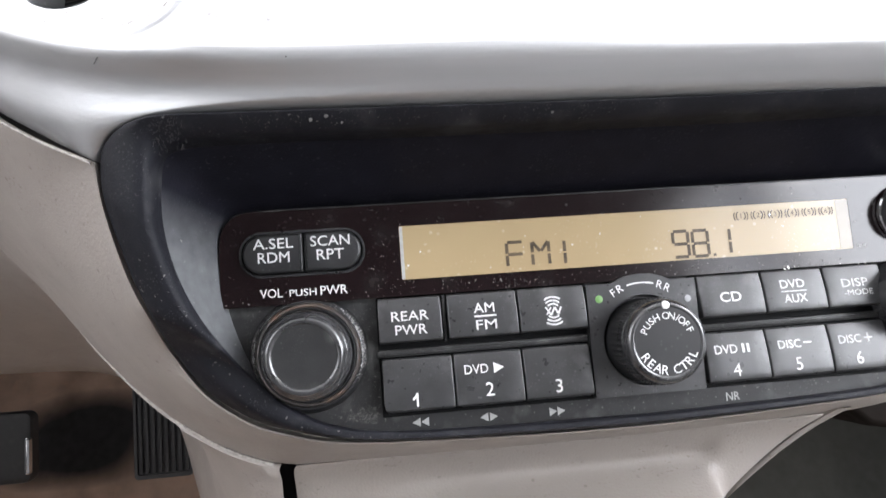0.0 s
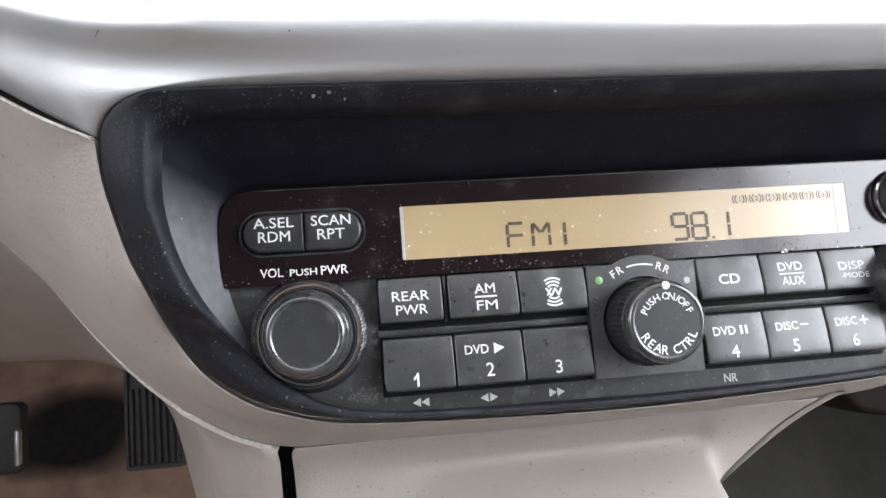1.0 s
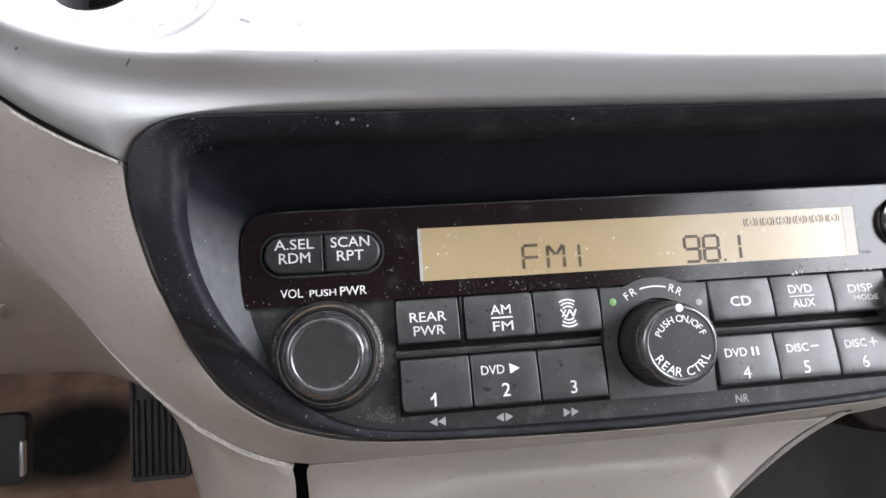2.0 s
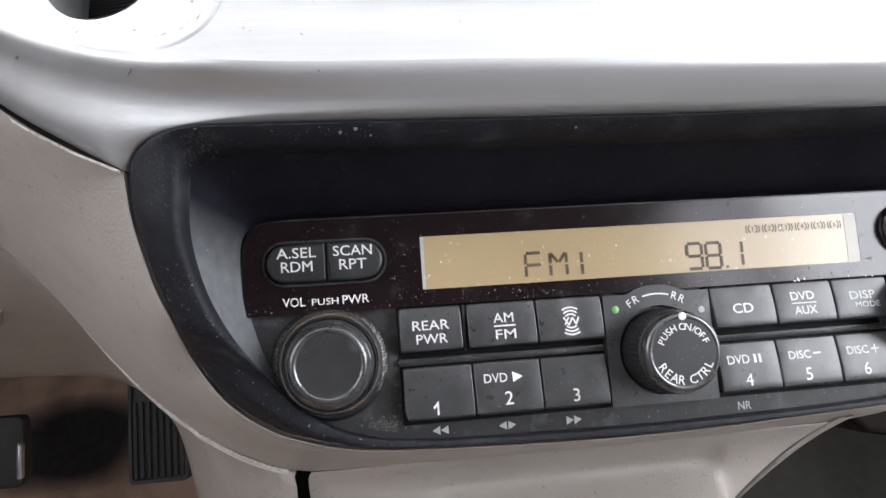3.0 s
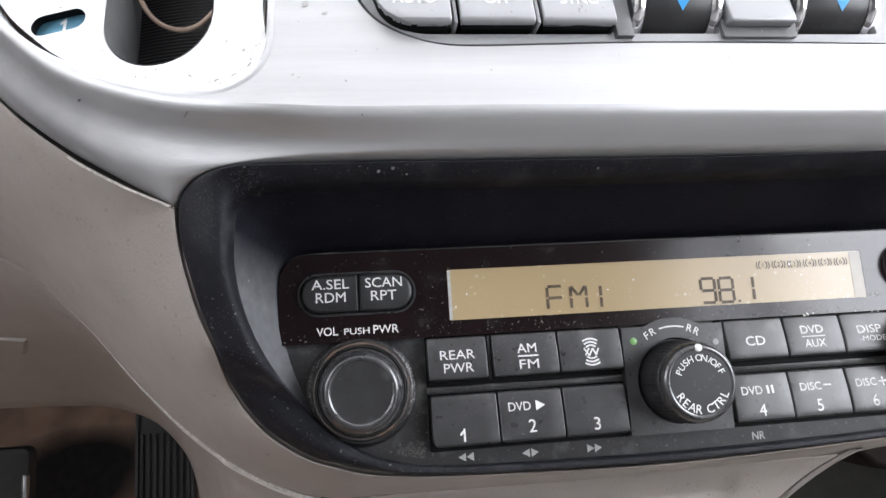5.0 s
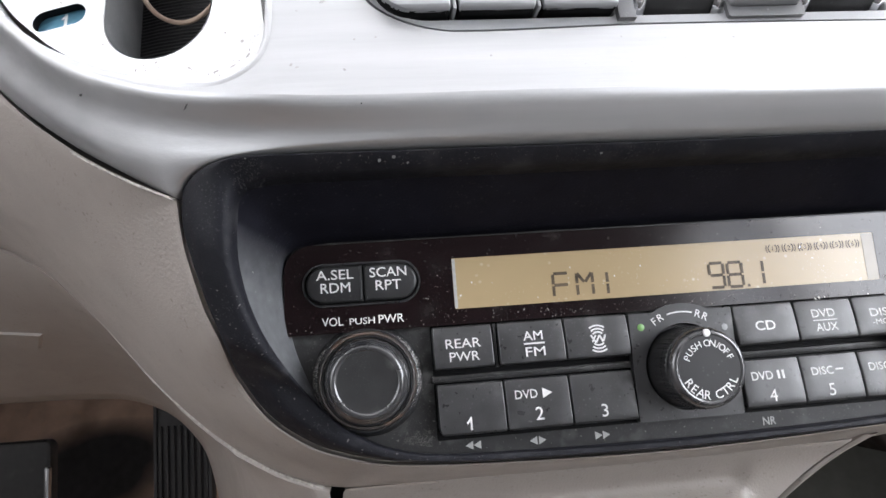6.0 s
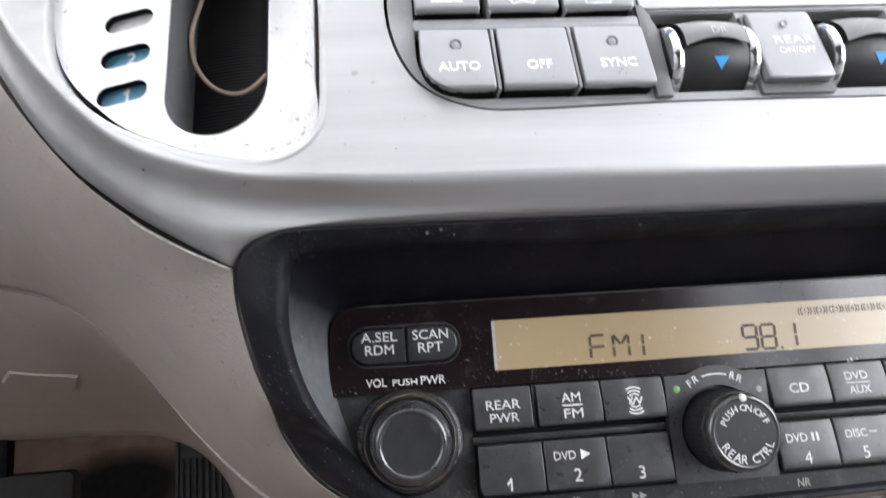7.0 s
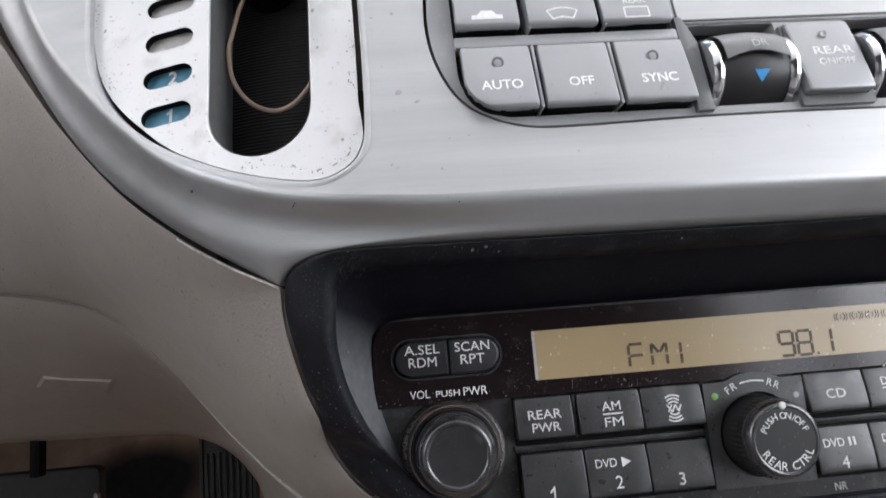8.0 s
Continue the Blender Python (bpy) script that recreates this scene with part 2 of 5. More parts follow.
def rrect(x0, x1, z0, z1, r=0.6, seg=3):
    """A rectangle with round corners; r: one radius, or four from lower left, counter-clockwise."""
    rs = r if isinstance(r, (tuple, list)) else (r,) * 4
    out = []
    for (cx, cz, a0), q in zip(((x0, z0, 180), (x1, z0, 270), (x1, z1, 0), (x0, z1, 90)), rs):
        sx, sz = (1 if cx == x0 else -1), (1 if cz == z0 else -1)
        n = seg if q < 4 else seg * 4
        for i in range(n + 1):
            a = radians(a0 + 90 * i / n)
            out.append((cx + sx * q + q * math.cos(a), cz + sz * q + q * math.sin(a)))
    return out


def disc(cx, cz, r, n=32, squash=1.0, turn=0.0):
    pts = [(r * math.cos(math.tau * i / n), r * squash * math.sin(math.tau * i / n)) for i in range(n)]
    c, s = math.cos(radians(turn)), math.sin(radians(turn))
    return [(cx + x * c - z * s, cz + x * s + z * c) for x, z in pts]


def level(y):
    return lambda x, z: y


def prism(poly, front, back, bevel=0.4, steps=2, bm=None, lift=None):
    """A solid key: outline poly (x, z), its front at y = front with rounded edges, going back to y = back."""
    bm = bm or bmesh.new()
    f = front if callable(front) else level(front)
    b = back if callable(back) else level(back)
    rings = [[(x, b(x, z), z) for x, z in poly]]
    for i in range(steps + 1):
        a = math.pi / 2 * i / steps
        q = offset(poly, bevel * (1 - math.cos(a)))
        rings.append([(x, f(x, z) + bevel * (1 - math.sin(a)), z) for x, z in q])
    loft(rings, True, bm)
    bm.verts.ensure_lookup_table()
    k = len(poly)
    bm.faces.new(bm.verts[len(bm.verts) - k:])
    return bm


def sheet(outer, holes, front, back, bm=None):
    """A flat plate with openings: front at y = front, all its edges going back to y = back."""
    bm = bm or bmesh.new()
    f = front if callable(front) else level(front)
    b = back if callable(back) else level(back)
    edges = []
    for lp in [outer, *holes]:
        vs = [bm.verts.new((x, f(x, z), z)) for x, z in lp]
        bs = [bm.verts.new((x, b(x, z), z)) for x, z in lp]
        k = len(lp)
        for i in range(k):
            j = (i + 1) % k
            edges.append(bm.edges.new((vs[i], vs[j])))
            bm.faces.new((vs[i], vs[j], bs[j], bs[i]))
    bmesh.ops.triangle_fill(bm, use_beauty=True, use_dissolve=False, edges=edges)
    return bm


def heightkey(x0, x1, z0, z1, f, back, r=0.45, roll=None, deep=None, corner=(0.6, 0.6, 0.6, 0.6)):
    """A moulded key: its front follows f, its edges are rounded by r, and its lower edge rolls under over roll, by deep."""
    roll, deep = roll or r, deep or roll or r
    b = back if callable(back) else level(back)
    cuts = (0.0, 0.06, 0.2, 0.42, 0.7, 1.0)

    def fall(d, rad, h):
        return 0.0 if d >= rad else h * (1 - math.sqrt(max(0.0, 1 - (1 - d / rad) ** 2)))

    def inset(d, q):
        return q - math.sqrt(max(0.0, q * q - (q - d) ** 2)) if d < q else 0.0

    zs = [z0 + c * roll for c in cuts] + [z0 + roll + (z1 - r - z0 - roll) * k / 8 for k in range(1, 8)] + [z1 - c * r for c in reversed(cuts)]
    if max(corner) > 4:
        zs = sorted(zs + [z0 + corner[0] * k for k in (0.12, 0.3, 0.55)] + [z1 - corner[3] * k for k in (0.12, 0.3, 0.55)])
    bm = bmesh.new()
    grid = []
    for z in zs:
        lo, hi = z - z0, z1 - z
        a = x0 + max(inset(lo, corner[0]), inset(hi, corner[3]))
        c = x1 - max(inset(lo, corner[1]), inset(hi, corner[2]))
        xs = [a + k * r for k in cuts] + [a + r + (c - a - 2 * r) * k / 4 for k in range(1, 4)] + [c - k * r for k in reversed(cuts)]
        grid.append([bm.verts.new((x, f(x, z) + max(fall(lo, roll, deep), fall(hi, r, r)) + fall(min(x - a, c - x), r, r), z)) for x in xs])
    for p, q in zip(grid, grid[1:]):
        for i in range(len(p) - 1):
            bm.faces.new((p[i], p[i + 1], q[i + 1], q[i]))
    loop = grid[0] + [g[-1] for g in grid[1:-1]] + grid[-1][::-1] + [g[0] for g in grid[-2:0:-1]]
    low = [bm.verts.new((v.co.x, b(v.co.x, v.co.z), v.co.z)) for v in loop]
    for i in range(len(loop)):
        j = (i + 1) % len(loop)
        bm.faces.new((loop[i], low[i], low[j], loop[j]))
    return bm


def prism_between(low, high):
    """A low block between two quads."""
    bm = loft([[p - (q - p) for p, q in zip(low, high)], low, high], True)
    bm.verts.ensure_lookup_table()
    bm.faces.new(bm.verts[-4:])
    return bm


def lathe(profile, cx, cz, n=48, bm=None):
    """A turned solid about the line (cx, cz) towards the viewer: profile of (radius, y)."""
    bm = bm or bmesh.new()
    rings = [[(cx + r * math.cos(math.tau * i / n), y, cz + r * math.sin(math.tau * i / n)) for i in range(n)] for r, y in profile]
    loft(rings, True, bm)
    bm.verts.ensure_lookup_table()
    if profile[-1][0] > 0.01:
        bm.faces.new(bm.verts[len(bm.verts) - n:])
    return bm


def tube(points, r, sides=8, bm=None):
    bm = bm or bmesh.new()
    p = [Vector(q) for q in points]
    rows = []
    for i, q in enumerate(p):
        t = (p[min(i + 1, len(p) - 1)] - p[max(i - 1, 0)]).normalized()
        u = t.cross(Vector((0, 1, 0.01))).normalized()
        w = t.cross(u)
        rows.append([q + u * r * math.cos(math.tau * k / sides) + w * r * math.sin(math.tau * k / sides) for k in range(sides)])
    return loft(rows, True, bm)


def bars(quads, y, thick=0.12, bm=None):
    """Flat bars: quads of four (x, z), standing a little proud of y."""
    bm = bm or bmesh.new()
    f = y if callable(y) else level(y)
    for q in quads:
        front = [bm.verts.new((x, f(x, z) - thick, z)) for x, z in q]
        back = [bm.verts.new((x, f(x, z), z)) for x, z in q]
        bm.faces.new(front)
        for i in range(4):
            bm.faces.new((front[i], front[(i + 1) % 4], back[(i + 1) % 4], back[i]))
    return bm


def strip(points, w):
    """A line of width w as quads."""
    out = []
    for a, b in zip(points, points[1:]):
        a, b = Vector(a), Vector(b)
        t = (b - a).normalized()
        nrm = Vector((-t.y, t.x)) * w / 2
        out.append([tuple(a + nrm), tuple(a - nrm), tuple(b - nrm), tuple(b + nrm)])
    return out


def arc(cx, cz, r, a0, a1, n=10):
    return [(cx + r * math.cos(radians(a0 + (a1 - a0) * i / n)), cz + r * math.sin(radians(a0 + (a1 - a0) * i / n))) for i in range(n + 1)]


def lettering(words, cx, cz, high, y, wide=None, bold=0.02, turn=0.0, bm=None):
    """Printed words (bold: stroke added, as a share of the height), centred on (cx, cz), with capitals high millimetres tall (and the line wide, if given)."""
    cu = bpy.data.curves.new("words", "FONT")
    cu.body, cu.align_x, cu.align_y, cu.resolution_u, cu.offset = words, "LEFT", "BOTTOM_BASELINE", 3, 0.0
    ob = bpy.data.objects.new("words", cu)
    scene.collection.objects.link(ob)
    me = ob.evaluated_get(bpy.context.evaluated_depsgraph_get()).to_mesh()
    co = [v.co.to_2d() for v in me.vertices]
    polys = [list(p.vertices) for p in me.polygons]
    lo = Vector((min(c.x for c in co), min(c.y for c in co)))
    hi = Vector((max(c.x for c in co), max(c.y for c in co)))
    s = high / (hi.y - lo.y)
    sx = wide / (hi.x - lo.x) if wide else s
    c, n = math.cos(radians(turn)), math.sin(radians(turn))
    bm = bm or bmesh.new()
    f = y if callable(y) else level(y)
    d = bold * high * 1.1
    for k, (dx, dz) in enumerate(((0, 0), (d, 0.4 * d), (-d, -0.4 * d), (0.5 * d, -d), (-0.5 * d, d)) if bold else ((0, 0),)):
        vs = []
        for q in co:
            px, pz = (q.x - (lo.x + hi.x) / 2) * sx + dx, (q.y - (lo.y + hi.y) / 2) * s + dz
            x, z = cx + px * c - pz * n, cz + px * n + pz * c
            vs.append(bm.verts.new((x, f(x, z) - 0.08 - 0.012 * k, z)))
        for p in polys:
            bm.faces.new([vs[i] for i in p])
    bpy.data.objects.remove(ob)
    bpy.data.curves.remove(cu)
    return bm


def arched(words, cx, cz, r, mid, high, y, pitch, inside=False, bm=None):
    """Letters set one by one round an arc of radius r, its middle at mid degrees."""
    bm = bm or bmesh.new()
    places, at = [], 0.0
    for ch in words:
        places.append(at)
        at += 0.6 if ch == " " else 0.8 if ch in "/" else 1.0
    k = at
    for i, ch in zip(places, words):
        if ch == " ":
            continue
        a = mid + (i - (k - 1) / 2) * pitch * (1 if inside else -1)
        x, z = cx + r * math.cos(radians(a)), cz + r * math.sin(radians(a))
        lettering(ch, x, z, high, y, bold=0.007, turn=a + (90 if inside else -90), bm=bm)
    return bm


def inside(poly, x, z):
    hit_count = 0
    for (x0, z0), (x1, z1) in zip(poly, poly[1:] + poly[:1]):
        if (z0 > z) != (z1 > z) and x < x0 + (x1 - x0) * (z - z0) / (z1 - z0):
            hit_count += 1
    return hit_count % 2 == 1


def specks(name, seed, count, box, size, f, mat, parent, label, accept=None):
    """Tiny uneven flakes lying on the surface f within box (x0, x1, z0, z1), joined into one mesh."""
    rng = random.Random(seed)
    bm = bmesh.new()
    g = f if callable(f) else level(f)
    made = 0
    while made < count:
        x, z = rng.uniform(box[0], box[1]), rng.uniform(box[2], box[3])
        if accept and not accept(x, z):
            continue
        made += 1
        r = size[0] + (size[1] - size[0]) * rng.random() ** 2.5
        turn, long = rng.uniform(0, math.tau), rng.uniform(1.0, 1.9)
        pts = []
        for k in range(7):
            a = math.tau * k / 7
            q = r * rng.uniform(0.65, 1.2)
            u, w = q * long * math.cos(a), q * math.sin(a)
            pts.append((x + u * math.cos(turn) - w * math.sin(turn), z + u * math.sin(turn) + w * math.cos(turn)))
        top = bm.verts.new((x, g(x, z) - 0.05 - 0.25 * r, z))
        ring = [bm.verts.new((px, g(px, pz) - 0.03, pz)) for px, pz in pts]
        for k in range(7):
            bm.faces.new((ring[k], ring[(k + 1) % 7], top))
    ob = part(name, bm, mat, parent, label)
    return tagged(ob, kind="stuff")


# ---- cabin shell (plain, closes the place) ----
def slab(name, lo, hi, mat, label, category):
    bm = bmesh.new()
    bmesh.ops.create_cube(bm, size=1.0)
    for v in bm.verts:
        v.co = Vector([lo[i] + (v.co[i] + 0.5) * (hi[i] - lo[i]) for i in range(3)])
    me = bpy.data.meshes.new(name)
    bm.to_mesh(me)
    bm.free()
    me.materials.append(mat)
    return tagged(new(name, me), label, category, kind="structure")


slab("ground", (-60, -60, -0.42), (60, 60, -0.40), GROUND, "grey asphalt ground below the car", "ground")
slab("floor", (-0.86, -2.35, -0.06), (0.86, 0.95, 0.0), CARPET, "worn brown carpet on the car floor", "floor")
slab("ceiling", (-0.86, -0.80, 1.30), (0.86, 0.12, 1.34), LINER, "light fabric roof lining", "ceiling")
# Rear lining coloured dark for the dim rear cabin and its reflections.
slab("ceiling_rear", (-0.86, -2.35, 1.30), (0.86, -0.80, 1.34), SHADESHELL, "rear roof lining in a shaded dark colour", "ceiling")
slab("wall_west_sill", (-0.87, -2.35, 0.0), (-0.82, -0.02, 0.74), DOORTRIM, "plain grey-beige door trim", "wall")
# Dark copy of the side trim, to keep reflections on the left dark.
slab("wall_west_kick_panel", (-0.87, -0.02, 0.0), (-0.82, 0.95, 0.74), SHADESHELL, "plain kick panel in a shaded dark colour", "wall")
slab("wall_west_header", (-0.87, -2.35, 1.26), (-0.82, 0.12, 1.30), SHELL, "plain grey-beige window header", "wall")
slab("wall_west_front_pillar", (-0.87, -0.32, 0.74), (-0.82, 0.95, 1.26), SHELL, "plain grey-beige pillar", "wall")
slab("wall_west_rear_pillar", (-0.87, -2.35, 0.74), (-0.82, -0.60, 1.26), SHELL, "plain grey-beige pillar", "wall")
slab("wall_east_sill", (0.82, -2.35, 0.0), (0.87, 0.95, 0.655), SHELL, "plain grey-beige door trim", "wall")
slab("wall_east_header", (0.82, -2.35, 1.26), (0.87, 0.12, 1.30), SHELL, "plain grey-beige window header", "wall")
slab("wall_east_front_pillar", (0.82, 0.30, 0.655), (0.87, 0.95, 1.26), SHELL, "plain grey-beige pillar", "wall")
slab("wall_east_middle_pillar", (0.82, -1.12, 0.655), (0.87, -1.00, 1.26), SHELL, "plain grey-beige pillar", "wall")
slab("wall_east_rear_pillar", (0.82, -2.35, 0.655), (0.87, -1.42, 1.26), SHELL, "plain grey-beige pillar", "wall")
# Unseen blocks standing for the seats, added only to shape bounced light.
slab("seat_bounce_passenger", (0.10, -2.30, 0.004), (0.82, -0.36, 0.34), SEATS, "unseen plain block in place of the seats, added to bounce light", "floor")
slab("seat_dimmer_driver", (-0.82, -2.30, 0.004), (0.10, -0.36, 0.34), DIMSEATS, "unseen plain block in place of the seats, dark to dim reflections", "floor")
# Rear wall takes the dark copy: little light gets there.
slab("wall_south", (-0.82, -2.35, 0.0), (0.82, -2.30, 1.30), SHADESHELL, "closed rear of the cabin, coloured dark for its dim light", "wall")
slab("wall_north", (-0.82, 0.90, 0.0), (0.82, 0.95, 0.84), SHADESHELL, "plain firewall panel", "wall")
toe = slab("floor_toe_board", (-0.82, 0.0, 0.0), (0.82, 0.34, 0.03), TOECARPET, "worn brown carpet on the sloping toe board", "floor")
toe.matrix_world = pose(0, 0.50, 0.0, 52, 0, 0)
mat = slab("floor_passenger_mat", (0.03, 0.0, 0.034), (0.80, 0.34, 0.040), OLIVE, "dark olive-grey mat on the passenger toe board", "floor mat")
mat.matrix_world = toe.matrix_world
slab("floor_passenger_mat_flat", (0.03, -0.60, 0.004), (0.80, 0.42, 0.010), SANDY, "sandy carpet mat on the passenger floor", "floor mat")
slab("dashboard_top", (-0.82, 0.12, 0.71), (0.82, 0.90, 0.75), SHELL, "plain grey-beige dashboard top", "dashboard")


# ---- silver fascia ----
def up(off=0.0):
    """The plane of the silver fascia and all that is set in it; off: behind it (minus: proud)."""
    return lambda x, z: -43 + 0.22 * (z - 76) + 0.115 * (-117 - x + math.sqrt((x + 117) ** 2 + 16)) + off


CREASE = [(234.9, 69.8), (116.8, 71.3), (23.1, 71.8), (-50.8, 72.8), (-100.2, 73.1), (-126.0, 75.4), (-149.2, 80.8), (-173.1, 91.9), (-190.2, 106.5), (-209.3, 128.4), (-221.9, 146.9), (-233.4, 172.2), (-242.0, 202.0), (-246.2, 226.5)]
EDGE = [(240.0, -34.2, 60.6), (120.0, -34.2, 61.5), (25.0, -34.2, 62.7), (-50.0, -34.2, 63.4), (-100.0, -34.2, 63.9), (-125.0, -34.2, 63.9), (-145.6, -23.4, 56.3), (-160.9, -19.3, 65.6), (-178.5, -12.6, 77.3), (-198.1, -5.2, 93.4), (-214.4, 1.0, 111.9), (-230.1, 7.0, 135.5), (-246.6, 14.2, 164.3), (-257.6, 19.4, 194.8)]
crease = [Vector((p.x, up()(p.x, p.y), p.y)) for p in spline([(x, z, 0) for x, z in CREASE], 8)]
# the lower edge follows the bezel, comes to a point beside its corner, and climbs along the beige trim
edge = spline(EDGE[:6], 8)[:-1]
corner = [Vector((-125, -34.2, 63.9)), Vector((-132.6, -32.0, 63.4)), Vector((-138.4, -28.2, 62.3)), Vector((-142.4, -24.8, 60.0)), Vector((-145.0, -23.2, 56.3))]
edge += spline(corner, 2)[:-1] + spline(EDGE[6:], 8)
crease_s = crease[:len(edge)]


def softened(row, reach):
    """The row with its bends spread over its neighbours."""
    out = []
    for i in range(len(row)):
        w = [(math.exp(-0.5 * ((j - i) / reach) ** 2), row[min(max(j, 0), len(row) - 1)]) for j in range(i - 3 * reach, i + 3 * reach + 1)]
        out.append(sum((k * p for k, p in w), Vector()) / sum(k for k, p in w))
    return out


edge_soft = [edge] + [softened(edge, k) for k in range(1, 15)]


def band(u):
    """Rows of the rounded band between the lower edge (u = 0) and the crease (u = 1)."""
    out = []
    k = min(13.999, 26.0 * u ** 0.8)
    lo, hi, w = edge_soft[int(k)], edge_soft[int(k) + 1], k - int(k)
    for a, a0, a1, b in zip(edge, lo, hi, crease_s):
        p = a0.lerp(a1, w).lerp(b, u)
        swell = 0.6 * math.sin(math.pi * u)
        under = (5.0 if a.x < -150 else 2.4) * max(0.0, 1 - u / 0.20) ** 2
        out.append(p + Vector((0, under - swell * 0.8, -swell * 0.5)))
    return out


fascia = thing("dashboard_fascia", "silver painted centre fascia with a curved lower edge", "dashboard trim", (0, -30, 130))
back_edge = [p + Vector((0.4, 11, 0.8)) for p in edge]
inner = [Vector(p) for p in crease_s]
tops = []
for i, p in enumerate(inner):
    t = (inner[min(i + 1, len(inner) - 1)] - inner[max(i - 1, 0)]).normalized()
    nrm = t.cross(Vector((0, 1, 0))).normalized()
    if nrm.z < 0 and abs(nrm.z) > 0.3 or nrm.x < 0 and abs(nrm.z) <= 0.3:
        nrm = -nrm
    q = p + nrm * 1.5
    tops.append(Vector((q.x, up()(q.x, q.z), q.z)))
rows = [back_edge, band(0.0), band(0.03), band(0.06), band(0.10), band(0.14), band(0.19), band(0.25), band(0.36), band(0.5), band(0.66), band(0.8)]
lowtop = band(0.88)
for u in (0.0, 0.25, 0.5, 0.75, 1.0):
    rows.append([((1 - u) ** 2) * a + 2 * u * (1 - u) * (b + Vector((0, 0.1, 0))) + u * u * c for a, b, c in zip(lowtop, inner, tops)])
part("lower_band", loft(rows), SILVER, fascia, sharp=80)
GATE = [(-119.2, 194.7), (-119.1, 142.2), (-118.8, 118.9), (-119.0, 97.1), (-120.3, 89.5), (-124.0, 84.9), (-131.2, 82.4), (-141.7, 83.9), (-157.0, 88.8), (-173.8, 97.2), (-184.7, 105.5), (-192.7, 114.4), (-198.3, 124.5), (-201.5, 137.2), (-203.2, 155.3), (-206.1, 214.9)]
gate = [(p.x, p.y) for p in spline([(x, z, 0) for x, z in GATE], 5)]
CLIMATE = [(-90, 165), (-97, 150), (-98.9, 136), (-99, 124), (-96.9, 113), (-92.2, 103), (-85, 96.9), (-74.3, 93.0), (-60, 92.3), (-18, 93.2), (40, 92.8), (150, 91.0), (165, 95), (170, 110), (168, 150), (160, 166)]
climate = [(p.x, p.y) for p in spline([(x, z, 0) for x, z in CLIMATE], 5)]
outline = [(p.x, p.z) for p in tops]
outline = [q for q in outline if q[1] < 228] + [(-246, 230), (235, 230)]
part("face_panel", sheet(outline, [offset(gate, -0.75), offset(climate, -0.2)], up(), up(7)), SILVER, fascia)
ridge = [offset(gate, -d) for d in (0.65, 0.8, 1.0, 1.4, 1.9, 2.6)]
part("gate_rim", loft([[(x, up(o)(x, z), z) for x, z in r] for r, o in zip(ridge, (6.5, 0.1, -0.16, -0.34, -0.26, 0.02))], True), SILVER, fascia, "rounded silver lip round the gear plate", sharp=80)

# ---- gear selector plate ----
selector = thing("gear_selector", "brushed silver gear selector plate with a long slot", "gear selector", (-150, -33, 130))
# the plate lies a few millimetres behind the fascia
selector.matrix_world = STACK @ Matrix.Translation(Vector((-150.8, -29, 132.0)) / 1000) @ Matrix.Scale(1.02, 4)
slot = [(-164.0, 184), (-162.4, 107.5)] + arc(-147.8, 106.0, 14.6, 183, 357, 18) + [(-133.1, 106.5), (-133.5, 184)] + arc(-148.7, 184, 15.2, 0, 180, 14)[1:-1]
ovals = []
for i in range(5):
    cz = 108.4 + 13.0 * i
    w, h, lean = 4.55, 3.35, radians(8)
    ring = arc(w - 0.2, 0, h, -90, 90, 8) + arc(-w + 0.2, 0, h, 90, 270, 8)
    ovals.append([(-175.6 - 0.28 * i + x * math.cos(lean) - z * math.sin(lean), cz + x * math.sin(lean) + z * math.cos(lean)) for x, z in ring])
plate_edge = [(a[0] + (c[0] - a[0]) * w, a[1] + (c[1] - a[1]) * w) for a, c, w in
              ((p, q, min(1.0, max(0.0, (104 - g[1]) / 9))) for g, p, q in zip(gate, offset(gate, 0.8), offset(gate, -0.5)))]
part("plate", sheet(plate_edge, [offset(slot, -0.9), *ovals], up(-0.2), up(4.4)), PLATE, selector)
for i, ov in enumerate(ovals):
    tag_mat = BLUEPALE if i < 2 else WHITEPALE
    lab = part("position_label", prism(offset(ov, -0.6), up(3.0), up(4.0), 0.1, 1), tag_mat, selector, "blue position label" if i < 2 else "worn white position label")
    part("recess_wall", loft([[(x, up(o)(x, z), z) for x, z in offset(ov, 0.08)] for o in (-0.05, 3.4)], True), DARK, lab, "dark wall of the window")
    if i < 2:
        bm = lettering(str(i + 1), -175.2 - 0.1 * i, 109.2 + 13.0 * i, 4.2, up(3.0), bold=0.03)
        if i == 0:
            bars([[(-176.6, 110.0), (-175.2, 111.3), (-175.2, 110.4), (-176.4, 109.4)]], up(3.0), 0.1, bm)
        part("numeral", bm, INK, lab)
part("slot_edge", loft([[(x, up(o)(x, z), z) for x, z in offset(slot, d)] for o, d in ((-0.2, -0.92), (-0.12, -0.6), (0.15, -0.3), (0.7, -0.1), (1.6, -0.05))], True), PLATE, selector, "bright rounded edge of the slot", sharp=80)
well = loft([[(x, up(o)(x, z), z) for x, z in offset(slot, d)] for o, d in ((0.0, -0.05), (3.0, 0.0), (42, 0.6))], True)
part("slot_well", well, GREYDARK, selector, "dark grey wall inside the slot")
rib_rows = []
for k in range(165):
    z = 88 + k * 0.62
    rib_rows.append([(x, up(24 + (0.28 if k % 2 else 0.0))(x, z) + 1.5 * ((x + 148) / 14) ** 2, z) for x in (-164, -156, -148, -140, -132)])
part("ribbed_shutter", loft(rib_rows), RIBBED, selector, "black shutter with fine cross ribs", flat=True)
